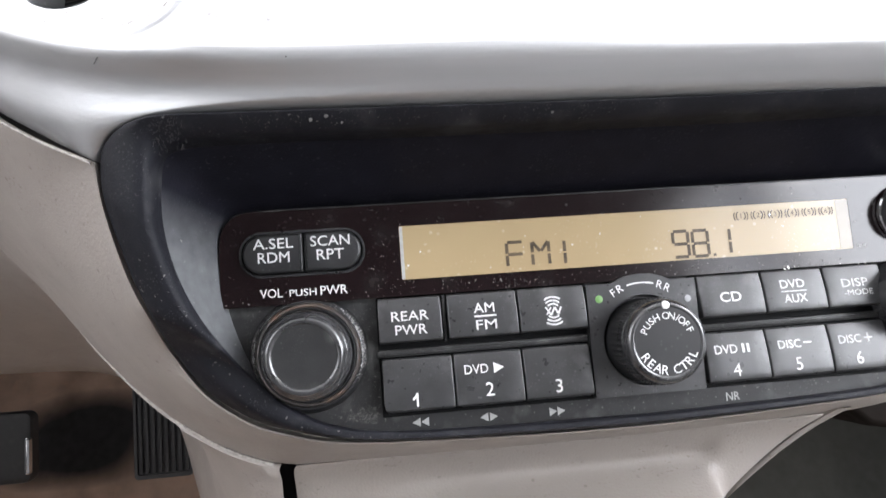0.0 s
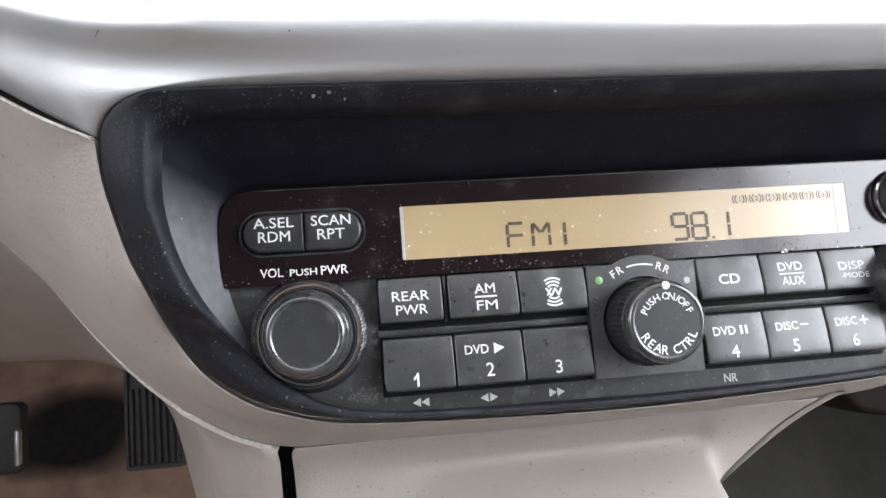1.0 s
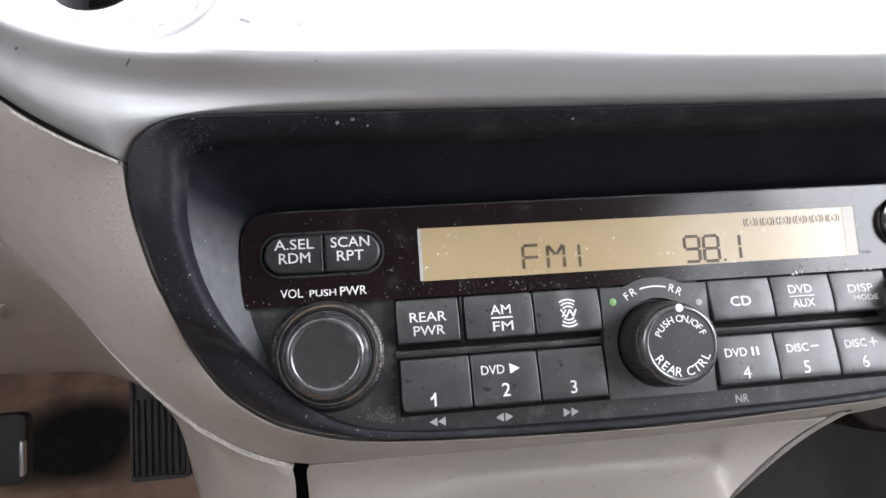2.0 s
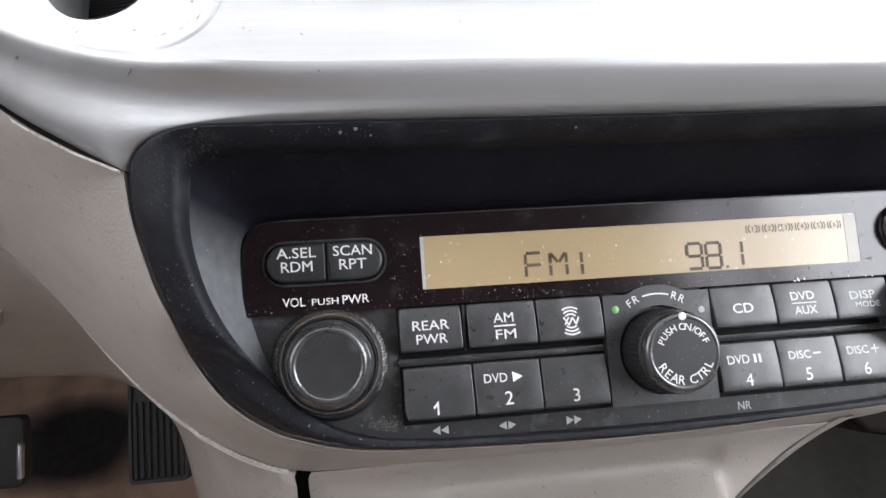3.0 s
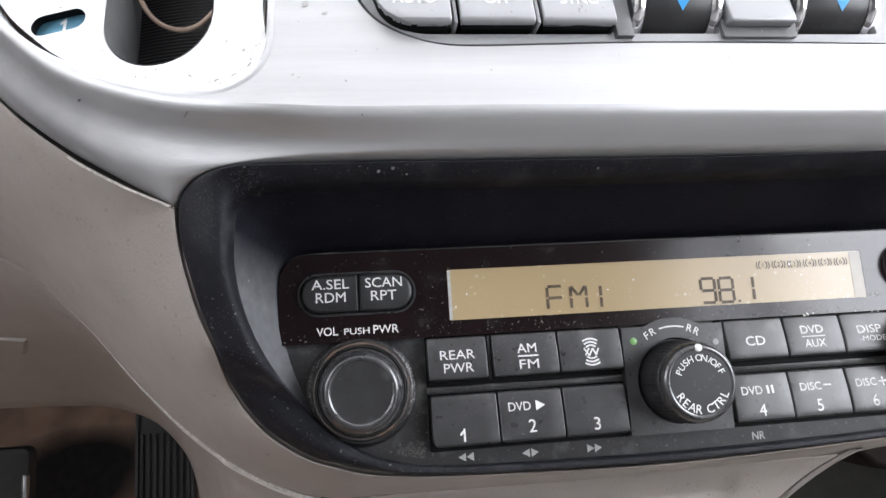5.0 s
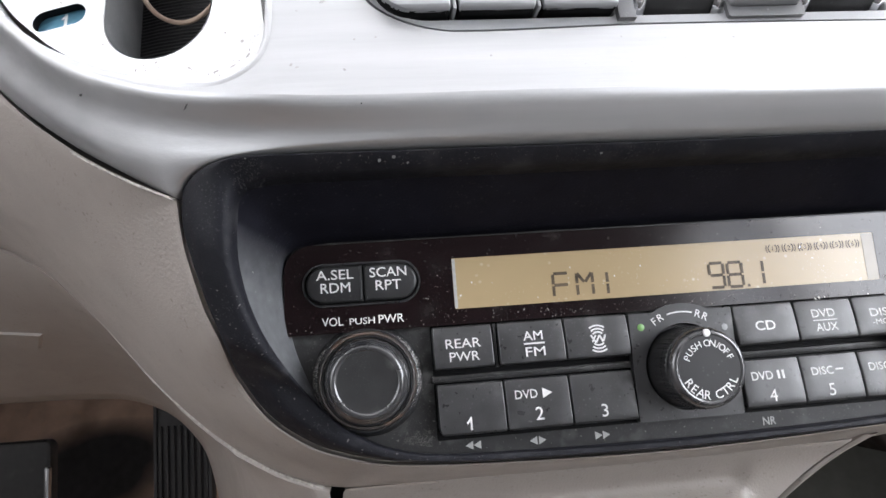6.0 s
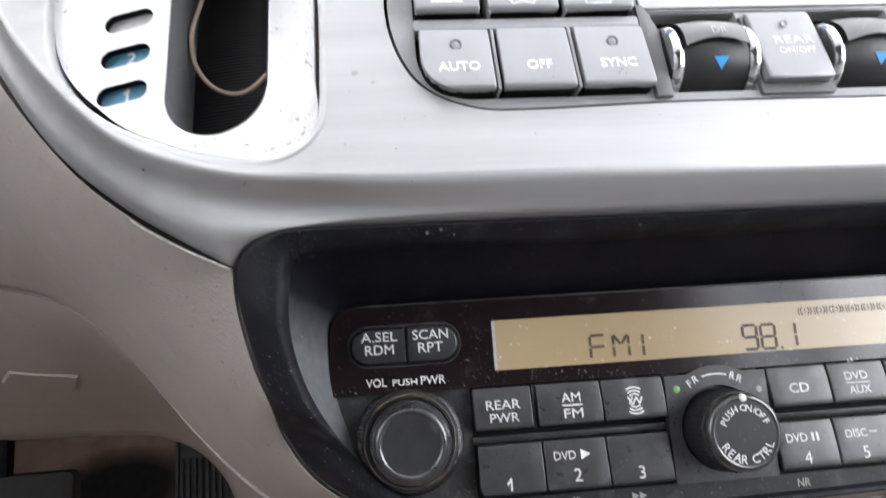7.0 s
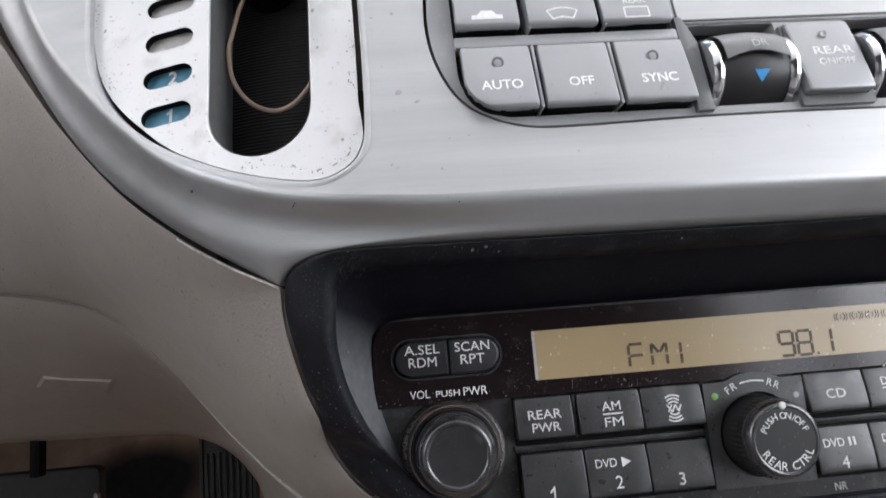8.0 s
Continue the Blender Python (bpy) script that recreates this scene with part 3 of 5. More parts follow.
cord = spline([(-160.2, 7.0, 172), (-159.4, 4.5, 165), (-157.2, 2.0, 159), (-158.8, 0.0, 152), (-160.6, -2.0, 142.9), (-161.6, -3.3, 136.3), (-160.2, -4.5, 126.1), (-155.2, -6.2, 117.9), (-148.0, -9.1, 113.3), (-141.6, -11.5, 113.4), (-136.1, -13.3, 117.6), (-133.3, -13.5, 122.4)], 6)
loose = thing("loose_cord", "thin tan cord hanging loose in the gear selector slot", "cord", (-150, -33, 130))
loose.matrix_world = selector.matrix_world.copy()
part("strand", tube(cord, 0.75), TAN, loose)
part("lever_stem", lathe([(9.6, 22), (9.2, 12), (7.6, 0), (6.6, -12), (5.8, -50), (5.4, -56), (0.01, -56.5)], -148.5, 163, 24), DARK, selector, "black base of the gear lever")

# ---- climate control unit ----
def key_front(z_top, z_low, top=-2.9, low=-4.7, lift=0.0):
    return lambda x, z: up(lift + top + (low - top) * (1 - abs(1 - (z_top - z) / (z_top - z_low)) ** 1.7))(x, z)


unit = thing("climate_control_unit", "dark grey climate control unit with keys and temperature wheels", "climate control", (0, -35, 115))
bay1 = rrect(-20.5, 6.2, 96.6, 124.2, 0.8)
bay2 = rrect(28.0, 55.0, 96.4, 124.2, 0.8)
glass_hole = rrect(-23.5, 140, 125.8, 160, 1.0)
pocket = rrect(-91.2, -25.4, 96.4, 146, (15, 1, 1, 6))
part("backing", prism(offset(climate, -1.2), up(7), up(9), 0.2, 1), DARK, unit)
part("housing", sheet(offset(climate, 0.9), [pocket, bay1, bay2, glass_hole], up(0.9), up(10)), GREY, unit)
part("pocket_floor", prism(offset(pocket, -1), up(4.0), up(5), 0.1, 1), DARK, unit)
part("row_divider", prism(rrect(-91.5, -25.2, 118.7, 122.6, 0.8), up(-1.3), up(4), 0.7), GREY, unit)
for x in (-69.45, -47.1):
    for z0, z1 in ((97.4, 118.2), (123.4, 145)):
        part("key_rib", prism(rrect(x - 0.5, x + 0.5, z0, z1, 0.3), key_front(z1, z0, -2.3, -3.7), up(4), 0.3), GREY, unit)
part("divider_post", prism([(-25.0, 94.8), (-20.2, 94.8), (-19.9, 117.5), (-23.0, 126.5), (-25.2, 126.5)], up(-1.2), up(4), 0.4), GREYDARK, unit)
part("bay_header", prism(rrect(-21.5, 60, 124.5, 125.6, 0.3), up(0.5), up(4), 0.3), GREYDARK, unit, "dark strip above the wheels")
CLIMATE_KEYS = [("AUTO", -90.3, -70.6, True), ("OFF", -68.3, -48.2, False), ("SYNC", -46.0, -25.8, True)]
for word, x0, x1, lamp in CLIMATE_KEYS:
    round_corner = (10.5, 0.8, 0.8, 0.8) if word == "AUTO" else 0.8
    outline = rrect(x0, x1, 97.2, 118.0, round_corner)
    corner = (10.5, 0.8, 0.8, 0.8) if word == "AUTO" else (0.8,) * 4
    key = part("climate_key", prism(outline, key_front(118, 97.2, lift=1.6), up(4), 0.3), DARK, unit)
    part("key_face", heightkey(x0, x1, 97.2, 118.0, key_front(118, 97.2), key_front(118, 97.2, lift=2.6), 0.5, 1.8, 1.9, corner), GREYKEY, key, "dark grey key face")
    part("legend", lettering(word, (x0 + x1) / 2 + 0.4, 104.7, 2.9, key_front(118, 97.2), bold=0.026, turn=0.5), KEYINK, key, "white printed word")
    if lamp:
        dot_y = key_front(118, 97.2)(0, 112.0) - 0.3
        part("indicator_rim", lathe([(1.75, dot_y + 0.3), (1.7, dot_y - 0.12), (1.25, dot_y - 0.15), (1.1, dot_y + 0.2)], (x0 + x1) / 2 + 0.1, 112.0, 20), GREYDARK, key, "dark rim of the indicator")
        part("indicator", lathe([(1.15, dot_y + 0.3), (1.1, dot_y - 0.06), (0.6, dot_y - 0.14), (0.01, dot_y - 0.15)], (x0 + x1) / 2 + 0.1, 112.0, 16), GREY, key, "small unlit round indicator")
for k, (x0, x1) in enumerate(((-90.8, -72.3), (-69.9, -49.3), (-47.9, -27.2))):
    outline = rrect(x0, x1, 123.6, 145, (0.8, 0.8, 0.8, 5 if k == 0 else 0.8))
    key = part("climate_key", prism(outline, key_front(145, 123.6, lift=1.6), up(4), 0.3), DARK, unit)
    part("key_face", heightkey(x0, x1, 123.6, 145, key_front(145, 123.6), key_front(145, 123.6, lift=2.6), 0.5, 1.8, 1.9, (0.8, 0.8, 0.8, 5 if k == 0 else 0.8)), GREYKEY, key, "dark grey key face")
    cx = (x0 + x1) / 2
    if k == 0:
        car = [[(cx - 4.6, 126.4), (cx + 4.6, 126.4), (cx + 4.4, 127.9), (cx - 4.4, 127.9)], [(cx - 2.8, 127.9), (cx + 2.8, 127.9), (cx + 1.6, 129.4), (cx - 1.6, 129.4)]]
        icon = bars(car, key_front(145, 123.6), 0.08)
    elif k == 1:
        icon = bars(strip(arc(cx, 120, 9.5, 62, 118, 8), 0.5) + strip(arc(cx, 120, 6.2, 62, 118, 8), 0.5) + strip([(cx - 4.5, 128.4), (cx - 2.9, 125.5)], 0.5) + strip([(cx + 4.5, 128.4), (cx + 2.9, 125.5)], 0.5), key_front(145, 123.6), 0.08)
    else:
        icon = bars(strip([(cx - 3.6, 125.2), (cx + 3.6, 125.2), (cx + 3.6, 128.8), (cx - 3.6, 128.8), (cx - 3.6, 125.2)], 0.45), key_front(145, 123.6), 0.08)
        lettering("REAR", cx, 131.2, 2.0, key_front(145, 123.6), bold=0.012, bm=icon)
    part("legend", icon, INK, key, "white printed symbol")
    dot_y = key_front(145, 123.6)(0, 135.6) - 0.3
    part("indicator_rim", lathe([(1.75, dot_y + 0.3), (1.7, dot_y - 0.12), (1.25, dot_y - 0.15), (1.1, dot_y + 0.2)], cx, 135.6, 20), GREYDARK, key, "dark rim of the indicator")
    part("indicator", lathe([(1.15, dot_y + 0.3), (1.1, dot_y - 0.06), (0.6, dot_y - 0.14), (0.01, dot_y - 0.15)], cx, 135.6, 16), GREY, key, "small unlit round indicator")


def wheel_body(x0, x1, cz, r, a0=0, a1=360, n=40, bulge=0.8):
    """A drum on an axis along x, its middle set back behind the fascia."""
    cy = up(5.5)(0, cz)
    rows = []
    for i in range(9):
        u = i / 8
        x = x0 + (x1 - x0) * u
        rr = r + bulge * math.sin(math.pi * u)
        rows.append([(x, cy - rr * math.cos(radians(a0 + (a1 - a0) * k / n)), cz + rr * math.sin(radians(a0 + (a1 - a0) * k / n))) for k in range(n)])
    bm = loft(rows, True)
    bm.verts.ensure_lookup_table()
    bm.faces.new(bm.verts[:n])
    bm.faces.new(bm.verts[-n:])
    return bm, cy


for cx, word in ((-6.6, "DR"), (41.6, "")):
    cz, r = 107.6, 10.6
    bm, cy = wheel_body(cx - 9.6, cx + 9.6, cz, r)
    drum = part("temperature_wheel", bm, KNOBMATT, unit, "glossy black temperature wheel")
    for s in (-1, 1):
        e0, e1 = sorted((cx + s * 9.7, cx + s * 12.9))
        bm, _ = wheel_body(e0, e1, cz, r + 0.2, bulge=0.7)
        part("chrome_ring", bm, CHROME, drum, "chrome ring")
    hood = []
    for i in range(7):
        x = cx - 9.4 + 18.8 * i / 6
        bow = 1.6 * math.sin(math.pi * i / 6)
        hood.append([(x, cy - (r + 1.5 + 0.8 * math.sin(math.pi * i / 6)) * math.cos(radians(a)), cz + (r + 1.5 + 0.8 * math.sin(math.pi * i / 6)) * math.sin(radians(a))) for a in [4 + bow * 6 + (86 - bow * 6) * k / 8 for k in range(9)]])
    part("wheel_hood", loft(hood), GREYDARK, unit, "smooth grey hood over the wheel")
    if word:
        part("legend", lettering(word, cx + 0.4, cz + 5.0, 2.4, lambda x, z: cy - math.sqrt(max(1, 13.75 ** 2 - (z - cz) ** 2)), bold=0.0), FADED, drum, "worn grey printed word")
    tri = bmesh.new()
    f = lambda z: cy - math.sqrt((r + 0.95) ** 2 - (z - cz) ** 2) - 0.1
    vs = [tri.verts.new((x, f(z), z)) for x, z in ((cx - 1.5, 105.2), (cx + 3.0, 105.2), (cx + 0.75, 101.8))]
    tri.faces.new(vs)
    part("cold_mark", tri, BLUE, drum, "blue triangle mark")
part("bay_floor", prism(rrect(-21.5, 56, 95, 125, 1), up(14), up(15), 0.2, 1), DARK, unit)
key = part("rear_key", heightkey(7.6, 27.2, 98.2, 122.4, key_front(122.4, 98.2, -2.0, -4.0), up(8), 0.6, 1.2, 1.0, (0.8,) * 4), GREYKEY, unit)
part("legend", lettering("ON/OFF", 18.6, 107.7, 2.1, key_front(122.4, 98.2, -2.0, -4.0), 11.2, 0.010, bm=lettering("REAR", 18.8, 111.6, 2.7, key_front(122.4, 98.2, -2.0, -4.0), 12.2, 0.006)), KEYINK, key, "white printed words")
part("indicator", lathe([(1.3, up(-3.0)(0, 117)), (1.0, up(-3.5)(0, 117)), (0.01, up(-3.2)(0, 117))], 17.4, 117.2, 16), GREY, key, "small unlit round indicator")
part("key_surround", sheet(rrect(6.3, 28.6, 94.8, 122.0, 0.6), [rrect(7.3, 27.5, 98.0, 121.4, 0.8)], up(-0.6), up(4)), GREYDARK, unit)
part("display_cover", prism(rrect(-23.2, 139, 126.2, 160, 1.0), up(0.5), up(3), 0.3, 1), SILVER, unit, "silver cover above the wheels")

big_slot = offset(slot, -1.5)
specks("paint_chips", 3, 55, (-202, -120, 84, 172), (0.10, 0.55), up(-0.2), CHIP, selector, "small dark chips in the plate",
       lambda x, z: inside(offset(gate, 1.5), x, z) and not inside(big_slot, x, z) and not any(inside(offset(o, -1), x, z) for o in ovals))


def flakes(name, spots, f, mat, parent, label):
    """Marks at given places (x, z, radius, length over width, turn), joined into one mesh."""
    bm = bmesh.new()
    rng = random.Random(len(spots))
    for x, z, r, long, turn in spots:
        c, n = math.cos(radians(turn)), math.sin(radians(turn))
        ring = []
        for k in range(9):
            q = r * rng.uniform(0.75, 1.15)
            u, w = q * long * math.cos(math.tau * k / 9), q * math.sin(math.tau * k / 9)
            px, pz = x + u * c - w * n, z + u * n + w * c
            ring.append(bm.verts.new((px, f(px, pz) - 0.05, pz)))
        bm.faces.new(ring)
    return tagged(part(name, bm, mat, parent, label), kind="stuff")


specks("paint_chips", 5, 16, (-116, 80, 78, 92), (0.10, 0.5), up(), CHIP, fascia, "small dark chips in the silver paint", lambda x, z: z < 90 or x < -104)
specks("paint_chips", 8, 10, (-116, -101, 90, 150), (0.12, 0.6), up(), CHIP, fascia, "small dark chips in the silver paint")
specks("grime", 21, 190, (-202, -108, 76, 172), (0.07, 0.26), up(-0.2), GRIME, selector, "fine dark grime along the rim of the plate",
       lambda x, z: inside(offset(gate, 0.8), x, z) and not inside(offset(gate, 3.4), x, z) and math.sin(x * 0.21 + 0.6) + math.sin(z * 0.17) > -0.1)
for n, (x0, x1) in enumerate(((-88, -72), (-66.5, -50), (-44.5, -28))):
    specks("grime", 31 + n, 9, (x0, x1, 99.5, 104), (0.10, 0.42), key_front(118, 97.2), GRIME, unit, "dark smudges on the key")

flakes("paint_chips", [(-111.7, 83.7, 0.35, 1.5, 40), (-110.2, 82.9, 0.3, 1.6, 10), (-108.4, 105.7, 0.85, 1.2, 60), (-103.7, 105.4, 0.25, 1, 0), (-95.7, 90.7, 0.3, 1, 0), (-90.3, 91.2, 0.3, 1.3, 0)], up(), CHIP, fascia, "dark chips in the silver paint")
flakes("paint_chips", [(-124.4, 92.7, 0.5, 1.2, 70), (-131.0, 84.6, 0.3, 3.2, 15), (-126.6, 85.6, 0.3, 3.0, 25), (-122.8, 88.2, 0.3, 3.0, 50)], up(-0.2), CHIP, selector, "dark chips in the plate")

flakes("paint_chips", [(-138.4, 75.5, 0.25, 4.0, 62), (-136.6, 76.6, 0.18, 1.5, 0)], level(-36.5), MARK, fascia, "dark scratch in the silver band")
flakes("paint_chips", [(-167.5, 83.7, 0.45, 1.1, 0)], level(-26.6), MARK, fascia, "dark chip in the silver band")
flakes("paint_chips", [(-94.9, 72.3, 0.22, 1.2, 0)], level(-42.9), MARK, fascia, "dark chip in the silver band")

# ---- car radio ----
radio = thing("car_radio", "dusty black car radio with amber display, keys and knobs", "car radio", (0, 0, 10))
RIM = [(0, 62.4), (-65, 62.95), (-100, 63.3), (-125, 63.4), (-131.5, 63.0), (-136.5, 62.3), (-140.7, 60.4), (-143.6, 57.2), (-144.5, 50), (-143.3, 41.7), (-140, 28.4), (-136.6, 17.9), (-135.2, 7.0), (-127.5, -5.1), (-116.5, -13.7), (-106.8, -17.9), (-90.0, -22.0), (-55.0, -24.4), (0, -25.8)]
MOUTH = [(0, 45.7), (-66, 45.7), (-104, 45.7), (-113, 45.4), (-117, 44.6), (-119.3, 43), (-120.5, 41), (-121, 38.5), (-121.2, 34), (-121, 28), (-119.8, 18), (-117.2, 9), (-113.2, 0), (-107, -8), (-98.5, -14), (-91, -17), (-79, -19.6), (-52, -20.8), (0, -21.6)]


def top_share(x, z):
    """1 along the top of the bezel, 0 at its sides and below."""
    return math.sin(math.pi / 2 * min(1.0, max(0.0, (144.5 - abs(x)) / 20))) * min(1.0, max(0.0, (z - 44) / 12))


def rim_y(x, z):
    """Depth of the bezel's outer edge: forward along the top, back at the sides, swept back below."""
    w = min(1.0, max(0.0, (20 - z) / 16))
    return -4 - 20 * (z + 20) / 86 + 15 * w * w * (3 - 2 * w) - 10.2 * top_share(x, z)


def mirrored(pts):
    half = [(p.x, p.y) for p in spline([(x, z, 0) for x, z in pts], 6)]
    return half + [(-x, z) for x, z in half[-2:0:-1]]


rim, mouth = mirrored(RIM), mirrored(MOUTH)


def lip_share(x, z):
    """How much of the way from rim to mouth the rolled lip takes: narrow along the top, wide at the sides."""
    w = min(1.0, max(0.0, (144.6 - abs(x)) / 15)) if z > 48 else 0.0
    low = min(1.0, max(0.0, (34 - z) / 36))
    return 0.56 - 0.32 * w * w * (3 - 2 * w) + 0.35 * low * low * (3 - 2 * low)


rows = []
LIFT = [(0.0, 6.0, 6.0), (0.0, 1.0, 1.0), (0.04, 0.2, 0.1), (0.12, 0.1, -0.9), (0.28, 0.9, -2.3), (0.48, 2.0, -3.6), (0.68, 3.3, -4.5), (0.86, 4.8, -4.8)]


def lip_depth(a, u, top, side):
    """Depth of the lip: falls away inwards along the top, comes forward inwards at the sides."""
    y = rim_y(*a)
    w = min(1.0, u / 0.6)
    y += (min(y, -1.0) - y) * w * w * (3 - 2 * w)
    s = top_share(*a)
    if side < 0:
        side *= 0.18 + 0.82 * min(1.0, max(0.0, (a[1] - 12) / 36))
    return y + s * top + (1 - s) * side


# back flange, crest and rolled lip; then the hollow wall down to the face
for u, top, side in LIFT:
    row = []
    for a, b in zip(rim, mouth):
        q = u * lip_share(*a)
        row.append((a[0] + (b[0] - a[0]) * q, lip_depth(a, u, top, side), a[1] + (b[1] - a[1]) * q))
    rows.append(row)
# the lip turns over into the wall
for u, sink in ((0.96, 0.04), (1.0, 0.10), (1.03, 0.18), (1.05, 0.27)):
    row = []
    for a, b in zip(rim, mouth):
        q = min(1.0, u * lip_share(*a))
        y = lip_depth(a, *LIFT[-1])
        row.append((a[0] + (b[0] - a[0]) * q, y + (2.6 - y) * sink, a[1] + (b[1] - a[1]) * q))
    rows.append(row)
# even out the bends of the lip's inner rows
for i, reach in ((-6, 1), (-5, 2), (-4, 3), (-3, 4), (-2, 4), (-1, 4)):
    row = rows[i]
    k = len(row)
    ws = [(j, math.exp(-0.5 * (j / reach) ** 2)) for j in range(-3 * reach, 3 * reach + 1)]
    total = sum(w for j, w in ws)
    rows[i] = [tuple(sum(row[(n + j) % k][c] * w for j, w in ws) / total for c in range(3)) for n in range(k)]
hollow = [rows[-1]]
for v in (0.12, 0.25, 0.4, 0.6, 0.8, 1.0):
    hollow.append([(p[0] + (b[0] - p[0]) * v, p[1] + (2.6 - p[1]) * v, p[2] + (b[1] - p[2]) * v) for p, b in zip(rows[-1], mouth)])
hollow.append([(x, 8, z) for x, z in mouth])
bezel = part("bezel", loft(rows, True), LIP, radio, "scuffed and dusty black bezel", sharp=50)
def lip_front(x, z):
    """Depth of the top lip and its corner."""
    return -33.2 + 10.2 * (1 - top_share(x, 60)) + 0.95 * (63.2 - z) - 0.5


flakes("dust", [(-91.1, 61.0, 0.42, 1.3, 20), (-87.3, 61.6, 0.5, 1.1, 0), (-83.7, 60.2, 0.28, 1.2, 40), (-125.0, 62.7, 0.25, 1.4, 0), (-96.0, 62.2, 0.2, 1.6, 0), (-56.0, 61.6, 0.3, 1.2, 0), (-31.0, 60.4, 0.35, 1.2, 0), (-29.6, 60.9, 0.2, 1.0, 0), (-12.0, 61.0, 0.22, 1.4, 0)], lip_front, PALEDUST, bezel, "pale dust specks on the lip")
scuff_at = random.Random(8)
flakes("scuffs", [(-121 - 15 * q, 62.6 - 3.6 * q ** 1.6 - 6 * scuff_at.random() ** 1.7, scuff_at.uniform(0.05, 0.11), scuff_at.uniform(1.5, 5), scuff_at.uniform(0, 180)) for q in [scuff_at.random() for k in range(190)]], lip_front, SCUFF, bezel, "grey scuffs at the corner of the bezel")


def strewn(seed, count, grid, k0, k1, i0, i1, size, mat, parent, label):
    """Dust lying on a lofted surface, between its rows k0 to k1 and columns i0 to i1."""
    rng = random.Random(seed)
    bm = bmesh.new()
    for n in range(count):
        k, i = rng.uniform(k0, k1 - 0.01), rng.uniform(i0, i1 - 0.01)
        a, b = int(k), int(i)
        p, q, r, t = (Vector(grid[u][v]) for u, v in ((a, b), (a, b + 1), (a + 1, b), (a + 1, b + 1)))
        c = p.lerp(q, i - b).lerp(r.lerp(t, i - b), k - a)
        e = (q - p).normalized()
        out = e.cross(r - p).normalized()
        out = -out if out.y > 0 else out
        f = out.cross(e)
        rad, turn, long = size[0] + (size[1] - size[0]) * rng.random() ** 3, rng.uniform(0, math.tau), rng.uniform(1.0, 2.2)
        ring = []
        for j in range(7):
            w = math.tau * j / 7
            d = rad * rng.uniform(0.7, 1.2)
            u, v = d * long * math.cos(w), d * math.sin(w)
            ring.append(bm.verts.new(c + out * 0.06 + e * (u * math.cos(turn) - v * math.sin(turn)) + f * (u * math.sin(turn) + v * math.cos(turn))))
        bm.faces.new(ring)
    return tagged(part("dust", bm, mat, parent, label), kind="stuff")


strewn(71, 170, rows, 3, 8, 56, 100, (0.04, 0.28), DUST, bezel, "dust along the lower sweep of the lip")
strewn(72, 120, rows, 3, 8, 2, 52, (0.04, 0.16), SCUFF, bezel, "dust along the top of the lip")
strewn(73, 90, hollow, 0, 6, 50, 84, (0.05, 0.26), PALEDUST, bezel, "pale dust on the side of the recess")
strewn(74, 360, rows, 2, 7, 0, 14, (0.04, 0.16), DUST, bezel, "haze of dust along the top of the lip")
part("recess_wall", loft(hollow, True), WALL, bezel, "black recess wall, its sides scuffed and painted grey as if lit", sharp=70)
part("face_plate", prism(offset(mouth, -1.5), 3.2, 6, 0.1, 1), FACE, radio, "matt black face plate")

lens_left = [(-121.5, 18.0), (-121.2, 36.2)] + arc(-112.5, 36.2, 8.6, 180, 92, 10)
lens = lens_left + [(-x, z) for x, z in lens_left[::-1]]
window = rrect(-70.4, 70.2, 22.7, 38.3, 0.4, 2)
asel = rrect(-115.7, -80.5, 25.9, 38.8, 6.2, 4)
part("lens_panel", sheet(lens, [window, asel], 0.8, 4), GLOSS, radio, "glossy black lens panel with dust specks")
lcd = part("display", prism(offset(window, -0.3), 0.98, 3.6, 0.05, 1), LCD, radio, "amber liquid crystal display")
part("display_edge", bars([[(-70.3, 22.9), (-69.4, 22.9), (-69.4, 38.1), (-70.3, 38.1)]], 0.97, 0.1), FADED, lcd, "pale edge of the display glass")
# grey strip painted as the glare that washes out the display's end
part("display_edge", bars([[(66.0, 22.9), (70.1, 22.9), (70.1, 38.1), (66.0, 38.1)]], 0.97, 0.1), DISPLAYGLARE, lcd, "glare at the end of the display glass, painted grey")

# display characters out of segments, leaning a little
SEG = {"F": "afeg", "M": "", "9": "abcdfg", "8": "abcdefg", "1": "bc"}


def digit(ch, x, z, w, h, t=0.95):
    def bar(p, q):
        a, b = Vector(p), Vector(q)
        d = (b - a).normalized() * 0.28
        return strip([tuple(a + d), tuple(b - d)], t)
    tl, tr, ml, mr, bl, br = (x, z + h), (x + w, z + h), (x, z + h / 2), (x + w, z + h / 2), (x, z), (x + w, z)
    segs = {"a": (tl, tr), "b": (tr, mr), "c": (mr, br), "d": (bl, br), "e": (ml, bl), "f": (tl, ml), "g": (ml, mr)}
    out = []
    for s in SEG.get(ch, ""):
        out += bar(*segs[s])
    if ch == "M":
        for p, q in ((bl, ml), (ml, tl), (br, mr), (mr, tr), (tl, (x + w / 2, z + h * 0.55)), ((x + w / 2, z + h * 0.55), tr)):
            out += bar(p, q)
    return out


for ch, x, z, w, h in (("F", -39.1, 24.3, 4.9, 7.2), ("M", -31.5, 24.2, 5.0, 7.2), ("1", -26.7, 24.0, 5.0, 7.2),
                       ("9", 12.1, 23.7, 4.7, 7.8), ("8", 18.3, 23.6, 4.8, 7.8), ("1", 25.2, 23.7, 5.0, 7.8)):
    for quad in digit(ch, x, z, w, h):
        part("segment", bars([quad], 0.88, 0.05), SEGMENT, lcd, flat=True)
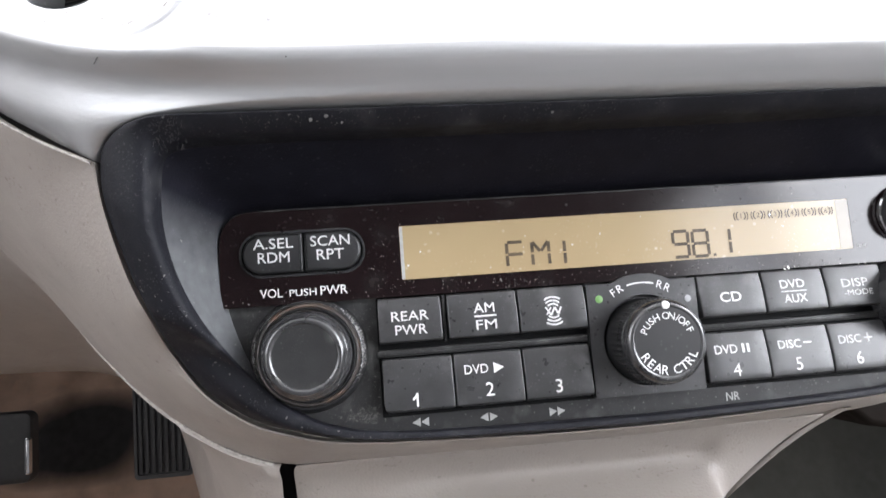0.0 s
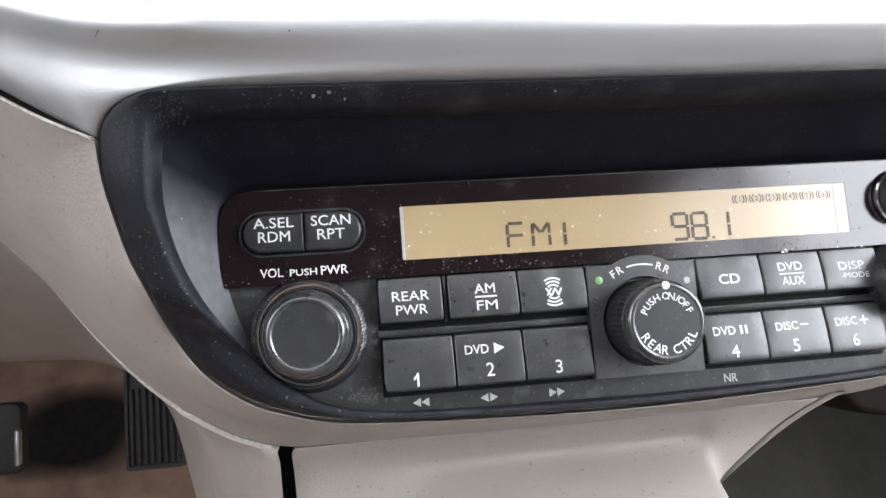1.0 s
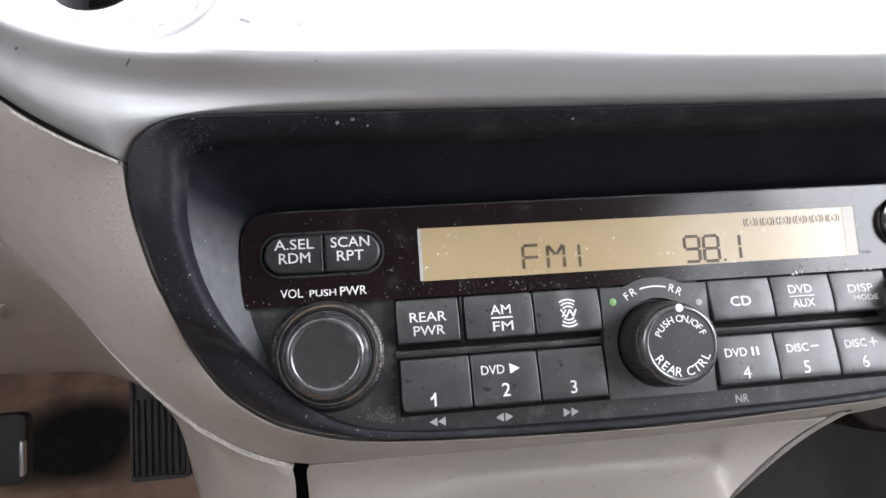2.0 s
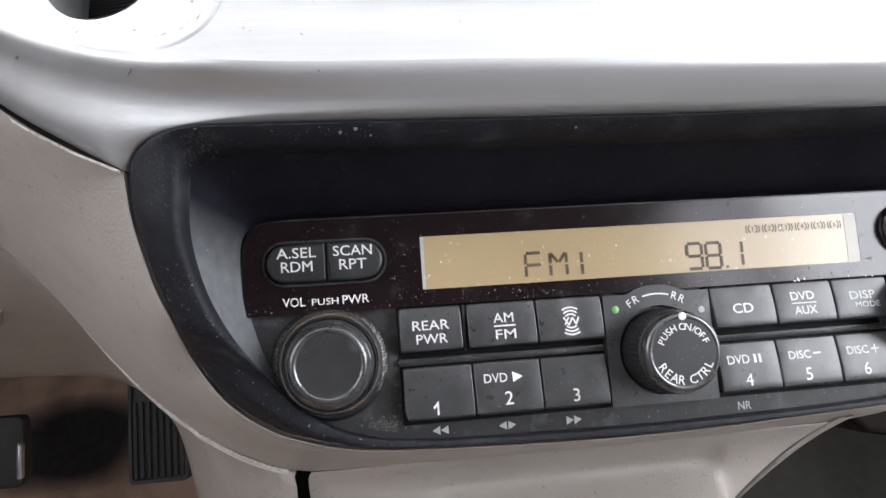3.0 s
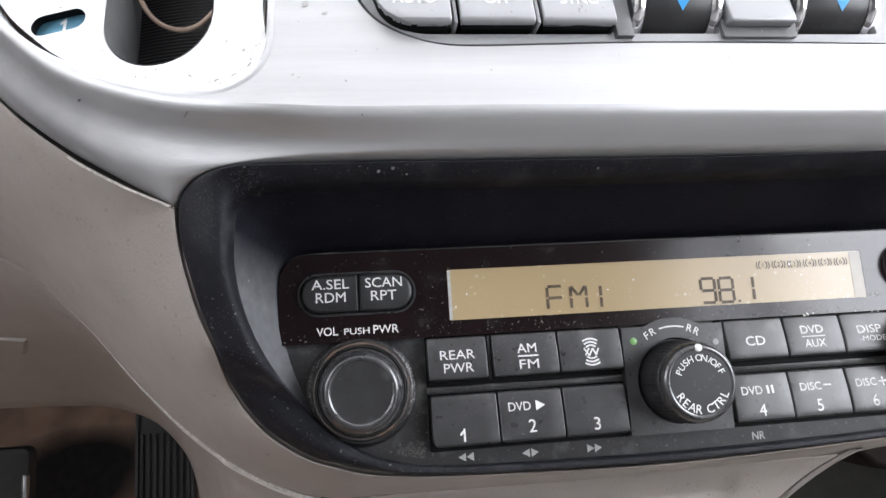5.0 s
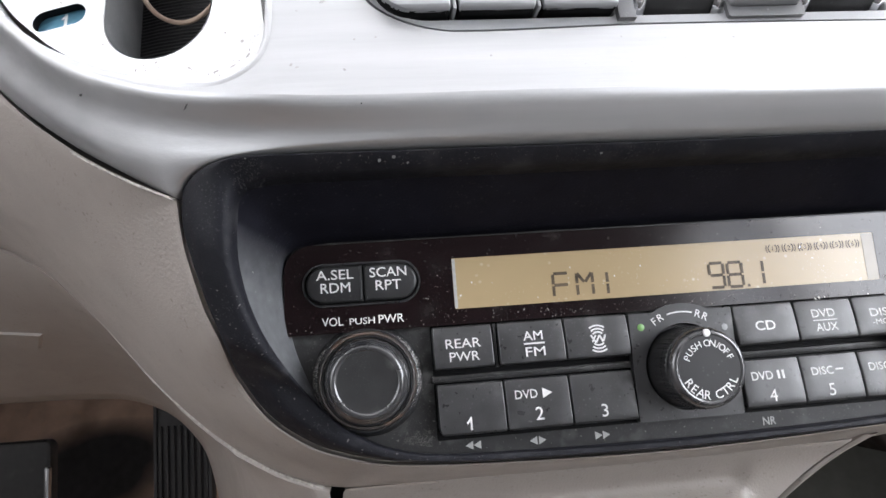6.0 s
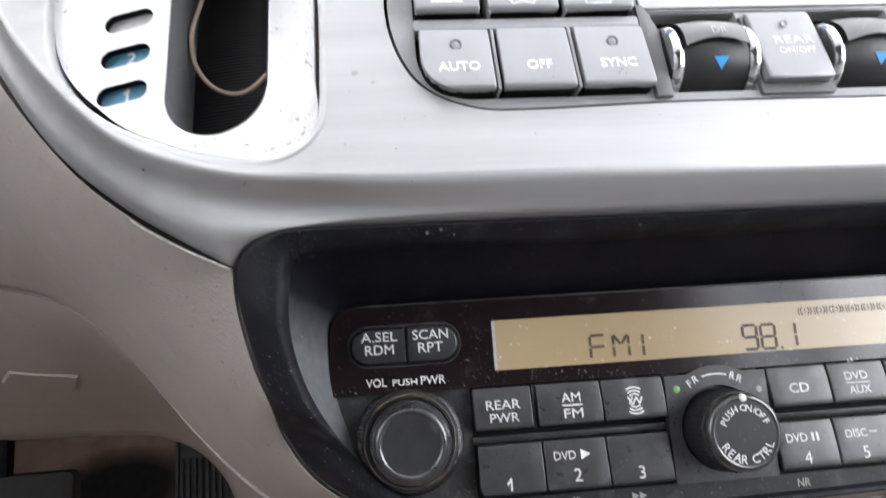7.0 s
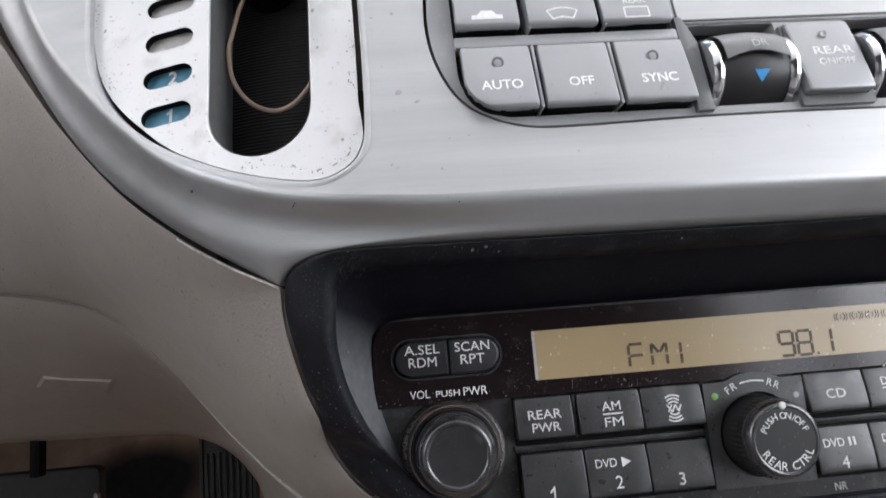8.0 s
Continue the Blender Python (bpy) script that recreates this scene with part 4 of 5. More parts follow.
part("decimal_point", bars([[(24.4, 23.3), (25.3, 23.3), (25.3, 24.1), (24.4, 24.1)]], 0.88, 0.05), SEGMENT, lcd)
for i in range(6):
    cx, cz = 34.6 + 5.6 * i, 35.0
    mark = strip(arc(cx, cz, 1.5, 125, 235, 6), 0.34) + strip(arc(cx, cz, 1.5, -55, 55, 6), 0.34) + strip(arc(cx, cz, 2.25, 150, 215, 5), 0.3) + strip(arc(cx, cz, 2.25, -35, 30, 5), 0.3)
    part("disc_mark", lettering(str(i + 1), cx, cz, 1.5, 0.92, bold=0.0, bm=bars(mark, 0.92, 0.04)), SEGMENT, lcd, "small numbered disc mark")
part("model_print", lettering("1BU4", 72.9, 23.4, 1.0, 0.8, bold=0.0), FADED, radio, "tiny grey print")

# select keys in the lens panel
part("key_surround", sheet(offset(asel, -0.1), [offset(asel, 0.55)], 0.35, 4), KNOB, radio, "thin glossy ring round the keys")
for x0, x1, words, rr in ((-114.5, -97.8, ("A.SEL", "RDM"), (5.4, 0.4, 0.4, 5.4)), (-97.5, -81.6, ("SCAN", "RPT"), (0.4, 5.4, 5.4, 0.4))):
    key = part("select_key", prism(rrect(x0, x1, 26.9, 37.9, rr, 4), -1.7, 3, 0.9, 3), KNOBMATT, radio)
    cx = -105.9 if x0 < -100 else -90.1
    bm = lettering(words[0], cx, 35.2, 2.9, -1.7, 11.0, 0.006)
    part("legend", lettering(words[1], cx + (0 if x0 < -100 else -0.1), 31.3, 2.9, -1.7, 8.7 if x0 < -100 else 7.6, 0.006, bm=bm), INK, key, "white printed words")
bm = lettering("VOL", -107.4, 21.4, 2.5, 0.8, 6.2, 0.008)
lettering("PUSH", -98.6, 21.15, 1.9, 0.8, 7.5, 0.008, bm=bm)
part("volume_print", lettering("PWR", -89.9, 21.3, 2.5, 0.8, 7.6, 0.008, bm=bm), INK, radio, "white printed words VOL PUSH PWR")

# volume knob
knob = part("volume_knob", lathe([(12.6, 1.5), (12.4, -3), (12.0, -7.4), (11.8, -8.2), (11.5, -8.8), (11.2, -9.0), (11.0, -9.2), (10.8, -9.8), (10.4, -10.4), (9.9, -10.8), (9.4, -10.9), (8.95, -10.75), (8.6, -10.5), (8.4, -10.2)], -98.0, 3.6, 64), KNOB, radio, "glossy black round volume knob")
part("cap", lathe([(8.55, -10.42), (8.3, -10.38), (4, -10.35), (0.01, -10.35)], -98.0, 3.6, 64), FACE, knob, "matt dusty cap")
part("skirt", lathe([(13.2, 2.4), (13.2, -1.2), (13.0, -1.7), (12.75, -1.7), (12.6, -1.2), (12.5, 1.8)], -98.0, 3.6, 64), KNOBMATT, knob)
part("worn_ring", lathe([(14.7, 3.2), (14.6, 0.5), (14.4, -0.1), (14.0, -0.7), (13.5, -0.8), (13.1, -0.2), (13.0, 1.5)], -98.0, 3.6, 64), WORN, knob, "worn rusty brown ring round the knob")
part("collar", lathe([(16.6, 3.3), (16.2, 2.6), (15.8, 1.7), (15.3, 0.9), (14.9, 0.5), (14.6, 0.6), (14.5, 2.0)], -98.0, 3.6, 64), KNOBMATT, knob, "black collar with scuffs and painted glints at both sides", sharp=80)
# flakes gathered left and right, where the collar glints: highlight painted with scuffs
wear = random.Random(31)
marks = []
for k in range(460):
    side = 178 if k % 2 else 12
    a = wear.gauss(side, 24)
    r = wear.uniform(14.8, 16.0)
    marks.append((-98.0 + r * math.cos(radians(a)), 3.6 + r * math.sin(radians(a)), wear.uniform(0.035, 0.085), wear.uniform(2.0, 6.0), a + wear.uniform(-25, 25)))
flakes("scuffs", marks, lambda x, z: 0.45 + 1.3 * max(0.0, math.hypot(x + 98, z - 3.6) - 14.9), SCUFFGLINT, knob, "pale scuffs and painted glints round the knob")

# keys in two rows
ROW1 = [(-78.0, -60.0), (-58.2, -37.9), (-37.4, -17.5), (17.5, 37.6), (38.1, 57.6), (58.1, 76.8)]
ROW2 = [(-77.8, -57.9), (-57.4, -37.8), (-37.3, -17.5), (17.4, 36.8), (37.2, 56.8), (57.3, 75.8)]


def slope(z_top, z_low):
    return lambda x, z: 0.2 - 2.0 * (1 - abs(1 - (z - z_top) / (z_low - z_top)) ** 1.7)


# near-black sheets put the shadow band below and between keys into colour
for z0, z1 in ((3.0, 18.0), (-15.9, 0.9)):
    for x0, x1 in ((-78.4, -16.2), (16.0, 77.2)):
        part("key_well", prism(rrect(x0, x1, z0, z1, 0.5), 2.5, 3.4, 0.1, 1), DARK, radio, "near-black well that deepens the shade round the keys")
part("row_ridge", prism(rrect(-79, -16.8, 0.9, 3.0, 0.4), 1.3, 3.5, 0.5), FACE, radio, "dusty ridge between the key rows")
part("row_ridge", prism(rrect(16.4, 77, 0.9, 3.0, 0.4), 1.3, 3.5, 0.5), FACE, radio, "dusty ridge between the key rows")


for i, (x0, x1) in enumerate(ROW1):
    key = part("function_key", heightkey(x0, x1, 4.7, 17.5, slope(17.5, 4.7), 3.3, 0.45, 0.9, 2.4, (0.7,) * 4), BUTTON, radio)
    y = slope(17.5, 4.7)
    if i == 0:
        bm = lettering("REAR", -69.0, 12.3, 2.7, y, 10.6, 0.006)
        lettering("PWR", -68.9, 8.4, 2.7, y, 9.0, 0.006, bm=bm)
    elif i == 1:
        bm = lettering("AM", -47.6, 13.0, 2.7, y, 6.0, 0.006)
        lettering("FM", -47.3, 8.2, 2.7, y, 6.0, 0.006, bm=bm)
        bars([[(-50.6, 10.4), (-44.2, 10.4), (-44.2, 10.9), (-50.6, 10.9)]], y, 0.1, bm)
    elif i == 2:
        q = strip([(-29.6, 11.8), (-28.2, 9.4), (-26.9, 11.6), (-26.0, 9.6), (-25.0, 11.6)], 0.5) + strip([(-29.4, 9.6), (-28.0, 11.7)], 0.45)
        for s, a in ((1, 90), (-1, 270)):
            for k, r in enumerate((2.2, 3.2, 4.2)):
                q += strip(arc(-27.4, 10.6 - s * 0.2, r, a - 44 + 5 * k, a + 44 - 5 * k, 6), 0.5)
        bm = bars(q, y, 0.12)
    elif i == 3:
        bm = lettering("CD", 27.0, 10.7, 2.9, y, 6.6, 0.02)
    elif i == 4:
        bm = lettering("DVD", 47.2, 13.2, 2.5, y, 7.8, 0.02)
        lettering("AUX", 47.4, 8.8, 2.5, y, 7.4, 0.02, bm=bm)
        bars([[(43.2, 10.8), (51.4, 10.8), (51.4, 11.15), (43.2, 11.15)]], y, 0.1, bm)
    else:
        bm = lettering("DISP", 67.4, 12.2, 2.5, y, 8.6, 0.02)
        lettering("-MODE", 68.0, 9.2, 1.7, y, 9.4, 0.02, bm=bm)
    part("legend", bm, INK, key, "white printed words" if i != 2 else "white printed wave symbol")
for i, (x0, x1) in enumerate(ROW2):
    rr = (2.2, 0.6, 0.6, 0.6) if i == 0 else (0.6, 2.2, 0.6, 0.6) if i == 5 else (0.6,) * 4
    key = part("preset_key", heightkey(x0, x1, -14.5, 0.3, slope(0.3, -14.5), 3.3, 0.45, 1.1, 2.4, rr), BUTTON, radio)
    y = slope(0.3, -14.5)
    num = [(-68.5, -11.2), (-47.8, -10.0), (-27.8, -10.8), (26.2, -10.8), (45.8, -10.6), (65.4, -10.4)][i]
    bm = lettering(str(i + 1), num[0], num[1], 3.7, y, bold=0.004)
    if i == 0:
        bars([[(-69.9, -10.9), (-68.5, -9.4), (-68.5, -10.3), (-69.6, -11.4)]], y, 0.1, bm)
    if i == 1:
        lettering("DVD", -51.2, -4.2, 2.5, y, 6.8, 0.006, bm=bm)
        a = bm.verts
        bm.faces.new([a.new((x, y(x, z) - 0.1, z)) for x, z in ((-46.2, -5.7), (-43.2, -4.2), (-46.2, -2.7))])
    if i == 3:
        lettering("DVD", 23.8, -4.7, 2.5, y, 7.0, 0.02, bm=bm)
        bars([[(x, -6.0), (x + 0.8, -6.0), (x + 0.8, -3.4), (x, -3.4)] for x in (28.8, 30.4)], y, 0.1, bm)
    if i == 4:
        lettering("DISC", 43.9, -4.7, 2.4, y, 7.2, 0.02, bm=bm)
        bars([[(48.4, -4.8), (51.0, -4.8), (51.0, -4.3), (48.4, -4.3)]], y, 0.1, bm)
    if i == 5:
        lettering("DISC", 63.4, -4.7, 2.4, y, 7.2, 0.02, bm=bm)
        bars([[(68.0, -4.9), (70.8, -4.9), (70.8, -4.4), (68.0, -4.4)], [(69.15, -6.0), (69.65, -6.0), (69.65, -3.3), (69.15, -3.3)]], y, 0.1, bm)
    part("legend", bm, INK, key, "white printed number")
part("key_gap_line", bars([[(-59.4, 4.3), (-58.7, 4.3), (-58.7, 17.4), (-59.4, 17.4)]], 0.9, 0.4), BUTTON, radio)

# rear control knob with its tile
tile = rrect(-16.8, 16.8, -15.6, 17.4, 0.6)
bump = [(x, z) for x, z in tile if z < 10] + [(16.8, 16.9), (16.5, 17.2)] + arc(0, 1.0, 18.6, 60.6, 119.4, 16) + [(-16.5, 17.2), (-16.8, 16.9)]
part("knob_tile", sheet(bump, [disc(0.3, 0.1, 13.3, 40)], -0.4, 4), BUTTON, radio)
part("knob_cup", lathe([(13.4, -0.3), (13.2, 1.2), (12.9, 2.4), (0.01, 2.6)], 0.3, 0.1, 40), FACE, radio)
prof = [(12.3, 2.0), (12.3, -1.0), (12.15, -8.0), (12.0, -10.6), (11.6, -10.8), (10.0, -11.2), (9.4, -14.05), (5, -14.05), (0.01, -14.05)]
ctrl = bmesh.new()
n = 96
rings = []
for k, (r, y) in enumerate(prof):
    rings.append([(0.3 + (r - (0.34 if i % 2 and k in (1, 2, 3) else 0)) * math.cos(math.tau * i / n), y, -0.1 + (r - (0.34 if i % 2 and k in (1, 2, 3) else 0)) * math.sin(math.tau * i / n)) for i in range(n)])
loft(rings, True, ctrl)
ctrl_knob = part("rear_control_knob", ctrl, KNOBMATT, radio, "black knurled rear control knob")
part("cap_rim", lathe([(11.5, -10.5), (11.72, -11.2), (11.65, -12.4), (11.4, -13.2), (10.9, -13.9), (10.3, -14.3), (9.9, -14.35), (9.6, -14.2), (9.35, -14.0)], 0.3, -0.1, 64), KNOB, ctrl_knob, "glossy rounded rim of the cap", sharp=80)
beads = bmesh.new()
for k in range(84):
    a = math.tau * k / 84
    bmesh.ops.create_icosphere(beads, subdivisions=1, radius=0.2, matrix=Matrix.Translation((0.3 + 12.25 * math.cos(a), -8.6, -0.1 + 12.25 * math.sin(a))))
part("bead_row", beads, KNOB, ctrl_knob, "row of fine beads round the grip")
bm = arched("PUSH ON/OFF", 0.3, -0.2, 7.2, 88, 1.95, -14.05, 13.8)
arched("REAR CTRL", 0.3, -0.2, 7.7, 271, 2.45, -14.05, 16.0, True, bm)
part("legend", bm, INK, ctrl_knob, "white printed words round the cap")
part("pointer_dot", lathe([(1.15, -12.9), (1.1, -14.5), (0.8, -14.65), (0.01, -14.68)], 0.6, 9.9, 16), INK, ctrl_knob, "white pointer dot")
bm = bars(strip(arc(0, 1.0, 15.9, 76, 106, 8), 0.45), -0.4, 0.08)
for i, ch in enumerate("FR"):
    a = radians(123 - 8.5 * i)
    lettering(ch, 16.0 * math.cos(a), 1.0 + 16.0 * math.sin(a), 2.3, -0.4, bold=0.006, turn=123 - 8.5 * i - 90, bm=bm)
for i, ch in enumerate("RR"):
    a = radians(69 - 9 * i)
    lettering(ch, 16.0 * math.cos(a), 1.0 + 16.0 * math.sin(a), 2.3, -0.4, bold=0.006, turn=69 - 9 * i - 90, bm=bm)
part("zone_print", bm, INK, radio, "white printed FR and RR joined by a line")
part("zone_lamp", lathe([(1.2, 0.0), (1.1, -0.6), (0.01, -0.8)], -13.2, 12.9, 16), LED, radio, "small green lamp")
part("zone_lamp", lathe([(1.1, 0.0), (1.0, -0.5), (0.01, -0.6)], 14.0, 11.2, 16), GREY, radio, "small unlit lamp")
for pair in (((-69.0, -18.1, -1), (-66.6, -18.1, -1)), ((-49.4, -18.4, -1), (-46.6, -18.4, 1)), ((-29.0, -18.6, 1), (-26.6, -18.6, 1))):
    bm = bmesh.new()
    for x, z, s in pair:
        bm.faces.new([bm.verts.new(p) for p in ((x - s * 1.15, 3.05, z - 1.25), (x + s * 1.15, 3.05, z), (x - s * 1.15, 3.05, z + 1.25))])
    part("arrow_print", bm, FADED, radio, "faded grey arrows")
part("strip_print", lettering("NR", 26.4, -19.0, 2.4, 3.15, 4.2, 0.02), FADED, radio, "faded grey letters")
jog = part("jog_knob", lathe([(8.9, 1), (8.9, -0.8), (8.4, -1.0), (8.2, -0.2), (7.9, -4.5), (7.3, -5.2), (0.01, -5.4)], 88.4, 32.6, 40), BUTTON, radio, "small round black knob")
part("chrome_ring", lathe([(9.3, 0.5), (9.3, -0.6), (8.8, -0.9), (8.6, 0.4)], 88.4, 32.6, 40), CHROME, jog, "thin chrome ring")
part("tune_knob", lathe([(11.6, 2), (11.2, -3), (10.6, -8), (10.0, -9), (0.01, -9.2)], 85.6, 7.2, 48), KNOB, radio, "black tuning knob")
part("tune_print", lettering("TUNE", 88.0, 19.4, 2.3, 0.8, 8.4, 0.02), INK, radio, "white printed word")

# dust lying on the radio
clear = lambda x, z: not inside(offset(window, -0.4), x, z) and not inside(offset(asel, -0.6), x, z) and (x > -116 or 20 < z < 38)
specks("dust", 11, 170, (-120, 76, 18.2, 21.5), (0.05, 0.26), 0.8, DUST, radio, "dust along the lower edge of the lens", lambda x, z: (math.sin(x * 0.31) + math.sin(x * 0.13 + 1)) * 0.5 > -0.5)
specks("dust", 12, 70, (-120, 80, 21, 43), (0.05, 0.24), 0.8, DUST, radio, "dust specks on the lens", clear)
specks("dust", 13, 22, (-69, 69, 23, 38), (0.06, 0.34), 0.95, WHITEPALE, lcd, "bright dust specks on the display")
specks("dust", 14, 90, (-117, -79, -18.5, 17), (0.05, 0.26), 3.2, DUST, radio, "dust on the face plate", lambda x, z: (x + 98) ** 2 + (z - 3.6) ** 2 > 265 and inside(offset(mouth, 1.5), x, z))
specks("dust", 15, 100, (-79, 76, -21, -15.6), (0.06, 0.30), 3.2, DUST, radio, "dust on the strip below the keys", lambda x, z: inside(offset(mouth, 1.0), x, z))
specks("dust", 16, 60, (-78, 76, 1.1, 2.6), (0.06, 0.25), 1.3, DUST, radio, "dust on the ridge between the keys", lambda x, z: abs(x) > 18)
specks("crumbs", 17, 6, (17, 76, 17.5, 18.3), (0.2, 0.5), 0.8, WHITEPALE, radio, "pale crumbs above the keys")

specks("dust", 18, 620, (-94, -80, -18.6, -12.6), (0.03, 0.15), 3.2, DUST, radio, "grey patch of dust on the face plate", lambda x, z: (x + 86) * 0.4 - (z + 14.5) > -1 + math.sin(x * 2.1) and inside(offset(mouth, 2.0), x, z))
specks("dust", 19, 420, (-118, -60, -18.5, 17.5), (0.04, 0.10), 3.2, DUST, radio, "fine dust on the face plate", lambda x, z: (x + 98) ** 2 + (z - 3.6) ** 2 > 280 and x < -78.6 and inside(offset(mouth, 1.5), x, z))
lint = random.Random(44)
flakes("lint", [(lint.uniform(-78, 60), lint.gauss(20.0, 1.0), lint.uniform(0.03, 0.055), lint.uniform(4, 14), lint.uniform(0, 180)) for k in range(70)], level(0.78), DUST, radio, "fine lint on the lower edge of the lens")
for n, (x0, x1) in enumerate(ROW1):
    specks("dust", 50 + n, 34, (x0 + 0.8, x1 - 0.8, 6.0, 17.0), (0.04, 0.12), slope(17.5, 4.7), DUST, radio, "fine dust on the key", lambda x, z: math.sin(x * 0.9) + math.sin(z * 0.8 + x * 0.3) > -0.2)
for n, (x0, x1) in enumerate(ROW2):
    specks("dust", 60 + n, 22, (x0 + 0.8, x1 - 0.8, -13.0, -0.4), (0.04, 0.12), slope(0.3, -14.5), DUST, radio, "fine dust on the key", lambda x, z: math.sin(x * 0.7) + math.sin(z * 0.9 + x * 0.2) > 0.0)

# ---- beige dash trim round the radio ----
PAIRS = [((-288.7, 35.2, 228.1), (-340, 110, 84)), ((-260.2, 23.4, 176.6), (-312, 105, 80)), ((-242.3, 15.6, 149.9), (-285, 100, 76)), ((-221.1, 6.8, 119.3), (-265, 97, 71.5)),
         ((-198.3, -2.6, 92.6), (-251, 95, 67)), ((-179.1, -10.4, 76.2), (-240, 93.3, 61)), ((-161.4, -17.6, 64.4), (-231, 91.4, 54.7)), ((-145.4, -22.5, 56.0), (-222, 89, 46.5)),
         ((-145.0, -17.8, 44), (-208, 83.5, 33.5)), ((-141.4, -14, 28), (-194, 75.5, 20)), ((-137.7, -10.9, 17.7), (-180, 66, 7)), ((-136.3, 4.9, 6.4), (-163, 57.2, -7.7)),
         ((-128.3, 8.2, -6.0), (-147, 51.8, -19.5)), ((-117.1, 10, -14.9), (-130, 46, -28.3)), ((-107.0, 10.8, -19.2), (-112, 41.5, -33.6)), ((-90.2, 11.6, -23.3), (-92, 42, -34.6)),
         ((-55.1, 12, -25.6), (-58, 44, -35.6)), ((0, 12.3, -27.0), (0, 47, -37)), ((55.1, 12, -25.6), (57, 49, -37.4)), ((90.2, 11.6, -23.3), (90, 51, -36.8)),
         ((117.1, 10, -14.9), (125, 47, -30)), ((136.3, 4.9, 6.4), (150, 48, -8)), ((141.4, -14, 28), (180, 55, 15)), ((146, -22, 54.5), (200, 60, 42)),
         ((190, -22, 87), (245, 70, 62))]
inner_c = spline([a for a, b in PAIRS[:8]], 6)[:-1] + spline([a for a, b in PAIRS[7:]], 6)
outer_c = spline([b for a, b in PAIRS], 6)
trim = thing("dash_trim", "beige grained plastic trim curving round the radio", "dashboard trim", (-140, 0, 0))
rows = [[p + Vector((0, 9, 0)) for p in inner_c], [p + Vector((0, 0.9, 0)) for p in inner_c]]
for u in (0.03, 0.1, 0.25, 0.4, 0.55, 0.7, 0.82, 0.92, 0.97, 1.0):
    row = []
    for a0, a, b in zip(inner_c, softened(inner_c, 1 + round(16 * u)), outer_c):
        p = a0.lerp(a, min(1.0, 8 * u)).lerp(b, u)
        w = (b - a).length
        p.y -= 0.08 * w * math.sin(math.pi * u) ** 1.2 + (0.0 if u < 0.9 else -((u - 0.9) / 0.1) ** 2 * min(1.0, 0.02 * w))
        row.append(p)
    rows.append(row)
rows.append([b + Vector((0, min(10, 0.2 * (b - a).length + 4), 0.5)) for a, b in zip(inner_c, outer_c)])
part("trim_panel", loft(rows), BEIGE, trim)
# strip near the tip: scuffs together with the edge's painted highlight
part("worn_highlight_edge", tube([p + Vector((-0.5, 0.5, -0.5)) for p in inner_c[31:43]], 0.45, 6), WORNHIGHLIGHT, trim, "scuffed edge along the silver fascia, paler for its highlight")

# ---- knee panel beside the stack, running into its leg ----
KNEE = [(-564.4, 270, -5.1), (-476.1, 270, -2.3), (-417.8, 270, -2.3), (-371.9, 270, -3.0), (-338.2, 270, -3.8), (-309.4, 270, -4.5), (-286.4, 270, -5.4), (-266.3, 270, -7.2), (-249.8, 270, -11.9), (-234.5, 270, -20.1), (-221.5, 270, -33.1), (-211.2, 270, -51.0), (-201.5, 270, -90.8), (-165, 190, -135), (-112.5, 82, -132)]
knee = thing("knee_panel", "beige grained plastic knee panel and leg beside the stack", "dashboard panel", (-260, 120, 30))
top_c = [p + Vector((0.2, 2.8, -0.7)) for p in outer_c[:12 * 6]] + [p + Vector((0, 1.2, -0.8)) for p in spline([(-147, 51.8, -19.5), (-130, 46, -28.3), (-113.6, 42, -33.8)], 6)]
low_c = spline(KNEE, 6)
rows = []
for flush, proud in (((0, 9, 4), (0, 8, 3)), ((0, 5.0, 2.4), (0, 1.0, 0.5)), ((-0.1, 3.6, 1.5), (-0.1, 0.2, 0.3)), ((-0.3, 3.2, 0.5), (-0.3, -0.25, -0.3)), ((-0.5, 2.4, -0.8), (-0.5, -0.5, -1.1))):
    rows.append([p + Vector(flush).lerp(Vector(proud), min(1.0, max(0.0, (i / 6 - 8) / 3.5))) for i, p in enumerate(top_c)])
for u in (0.05, 0.1, 0.2, 0.35, 0.5, 0.65, 0.8, 0.92, 1.0):
    row = []
    for i, (a, b) in enumerate(zip(top_c, low_c)):
        k = min(1.0, max(0.0, (i / 6 - 4) / 4)) * min(1.0, max(0.0, (13.5 - i / 6) / 2.5))
        bow = Vector((-3, -5, -1)) * math.sin(math.pi * u) * (1 - k) * min(1.0, max(0.3, (12 - i / 6) / 3))
        hook = (Vector((a.x - 8, b.y * 0.72, a.z * 0.6 + b.z * 0.4)) - (a + b) / 2) * 2 * u * (1 - u) * k
        row.append(a.lerp(b, u) + bow + hook)
    rows.append(row)
rows.append([p + Vector((0.5, 4, 2)) for p in low_c])
rows.append([p + Vector((10, 60, 25)) for p in low_c])
part("panel", loft(rows), BEIGE, knee, sharp=60)
# pale strip for the leg's bright edge: wear plus painted highlight
part("worn_highlight_edge", tube([p + Vector((-0.3, 0.4, 0.1)) for p in top_c[60:84]], 0.8, 6), WORNHIGHLIGHT, knee, "scuffed upper edge of the leg, paler for its highlight")
base = [Vector(p) for p in ((-303.0, 164.2, 38.7), (-267.0, 164.9, 33.9), (-276.0, 182.5, 27.5), (-312.7, 176.5, 33.7))]
out = Vector((-0.09, -0.42, -0.90))
mid = sum(base, Vector()) / 4
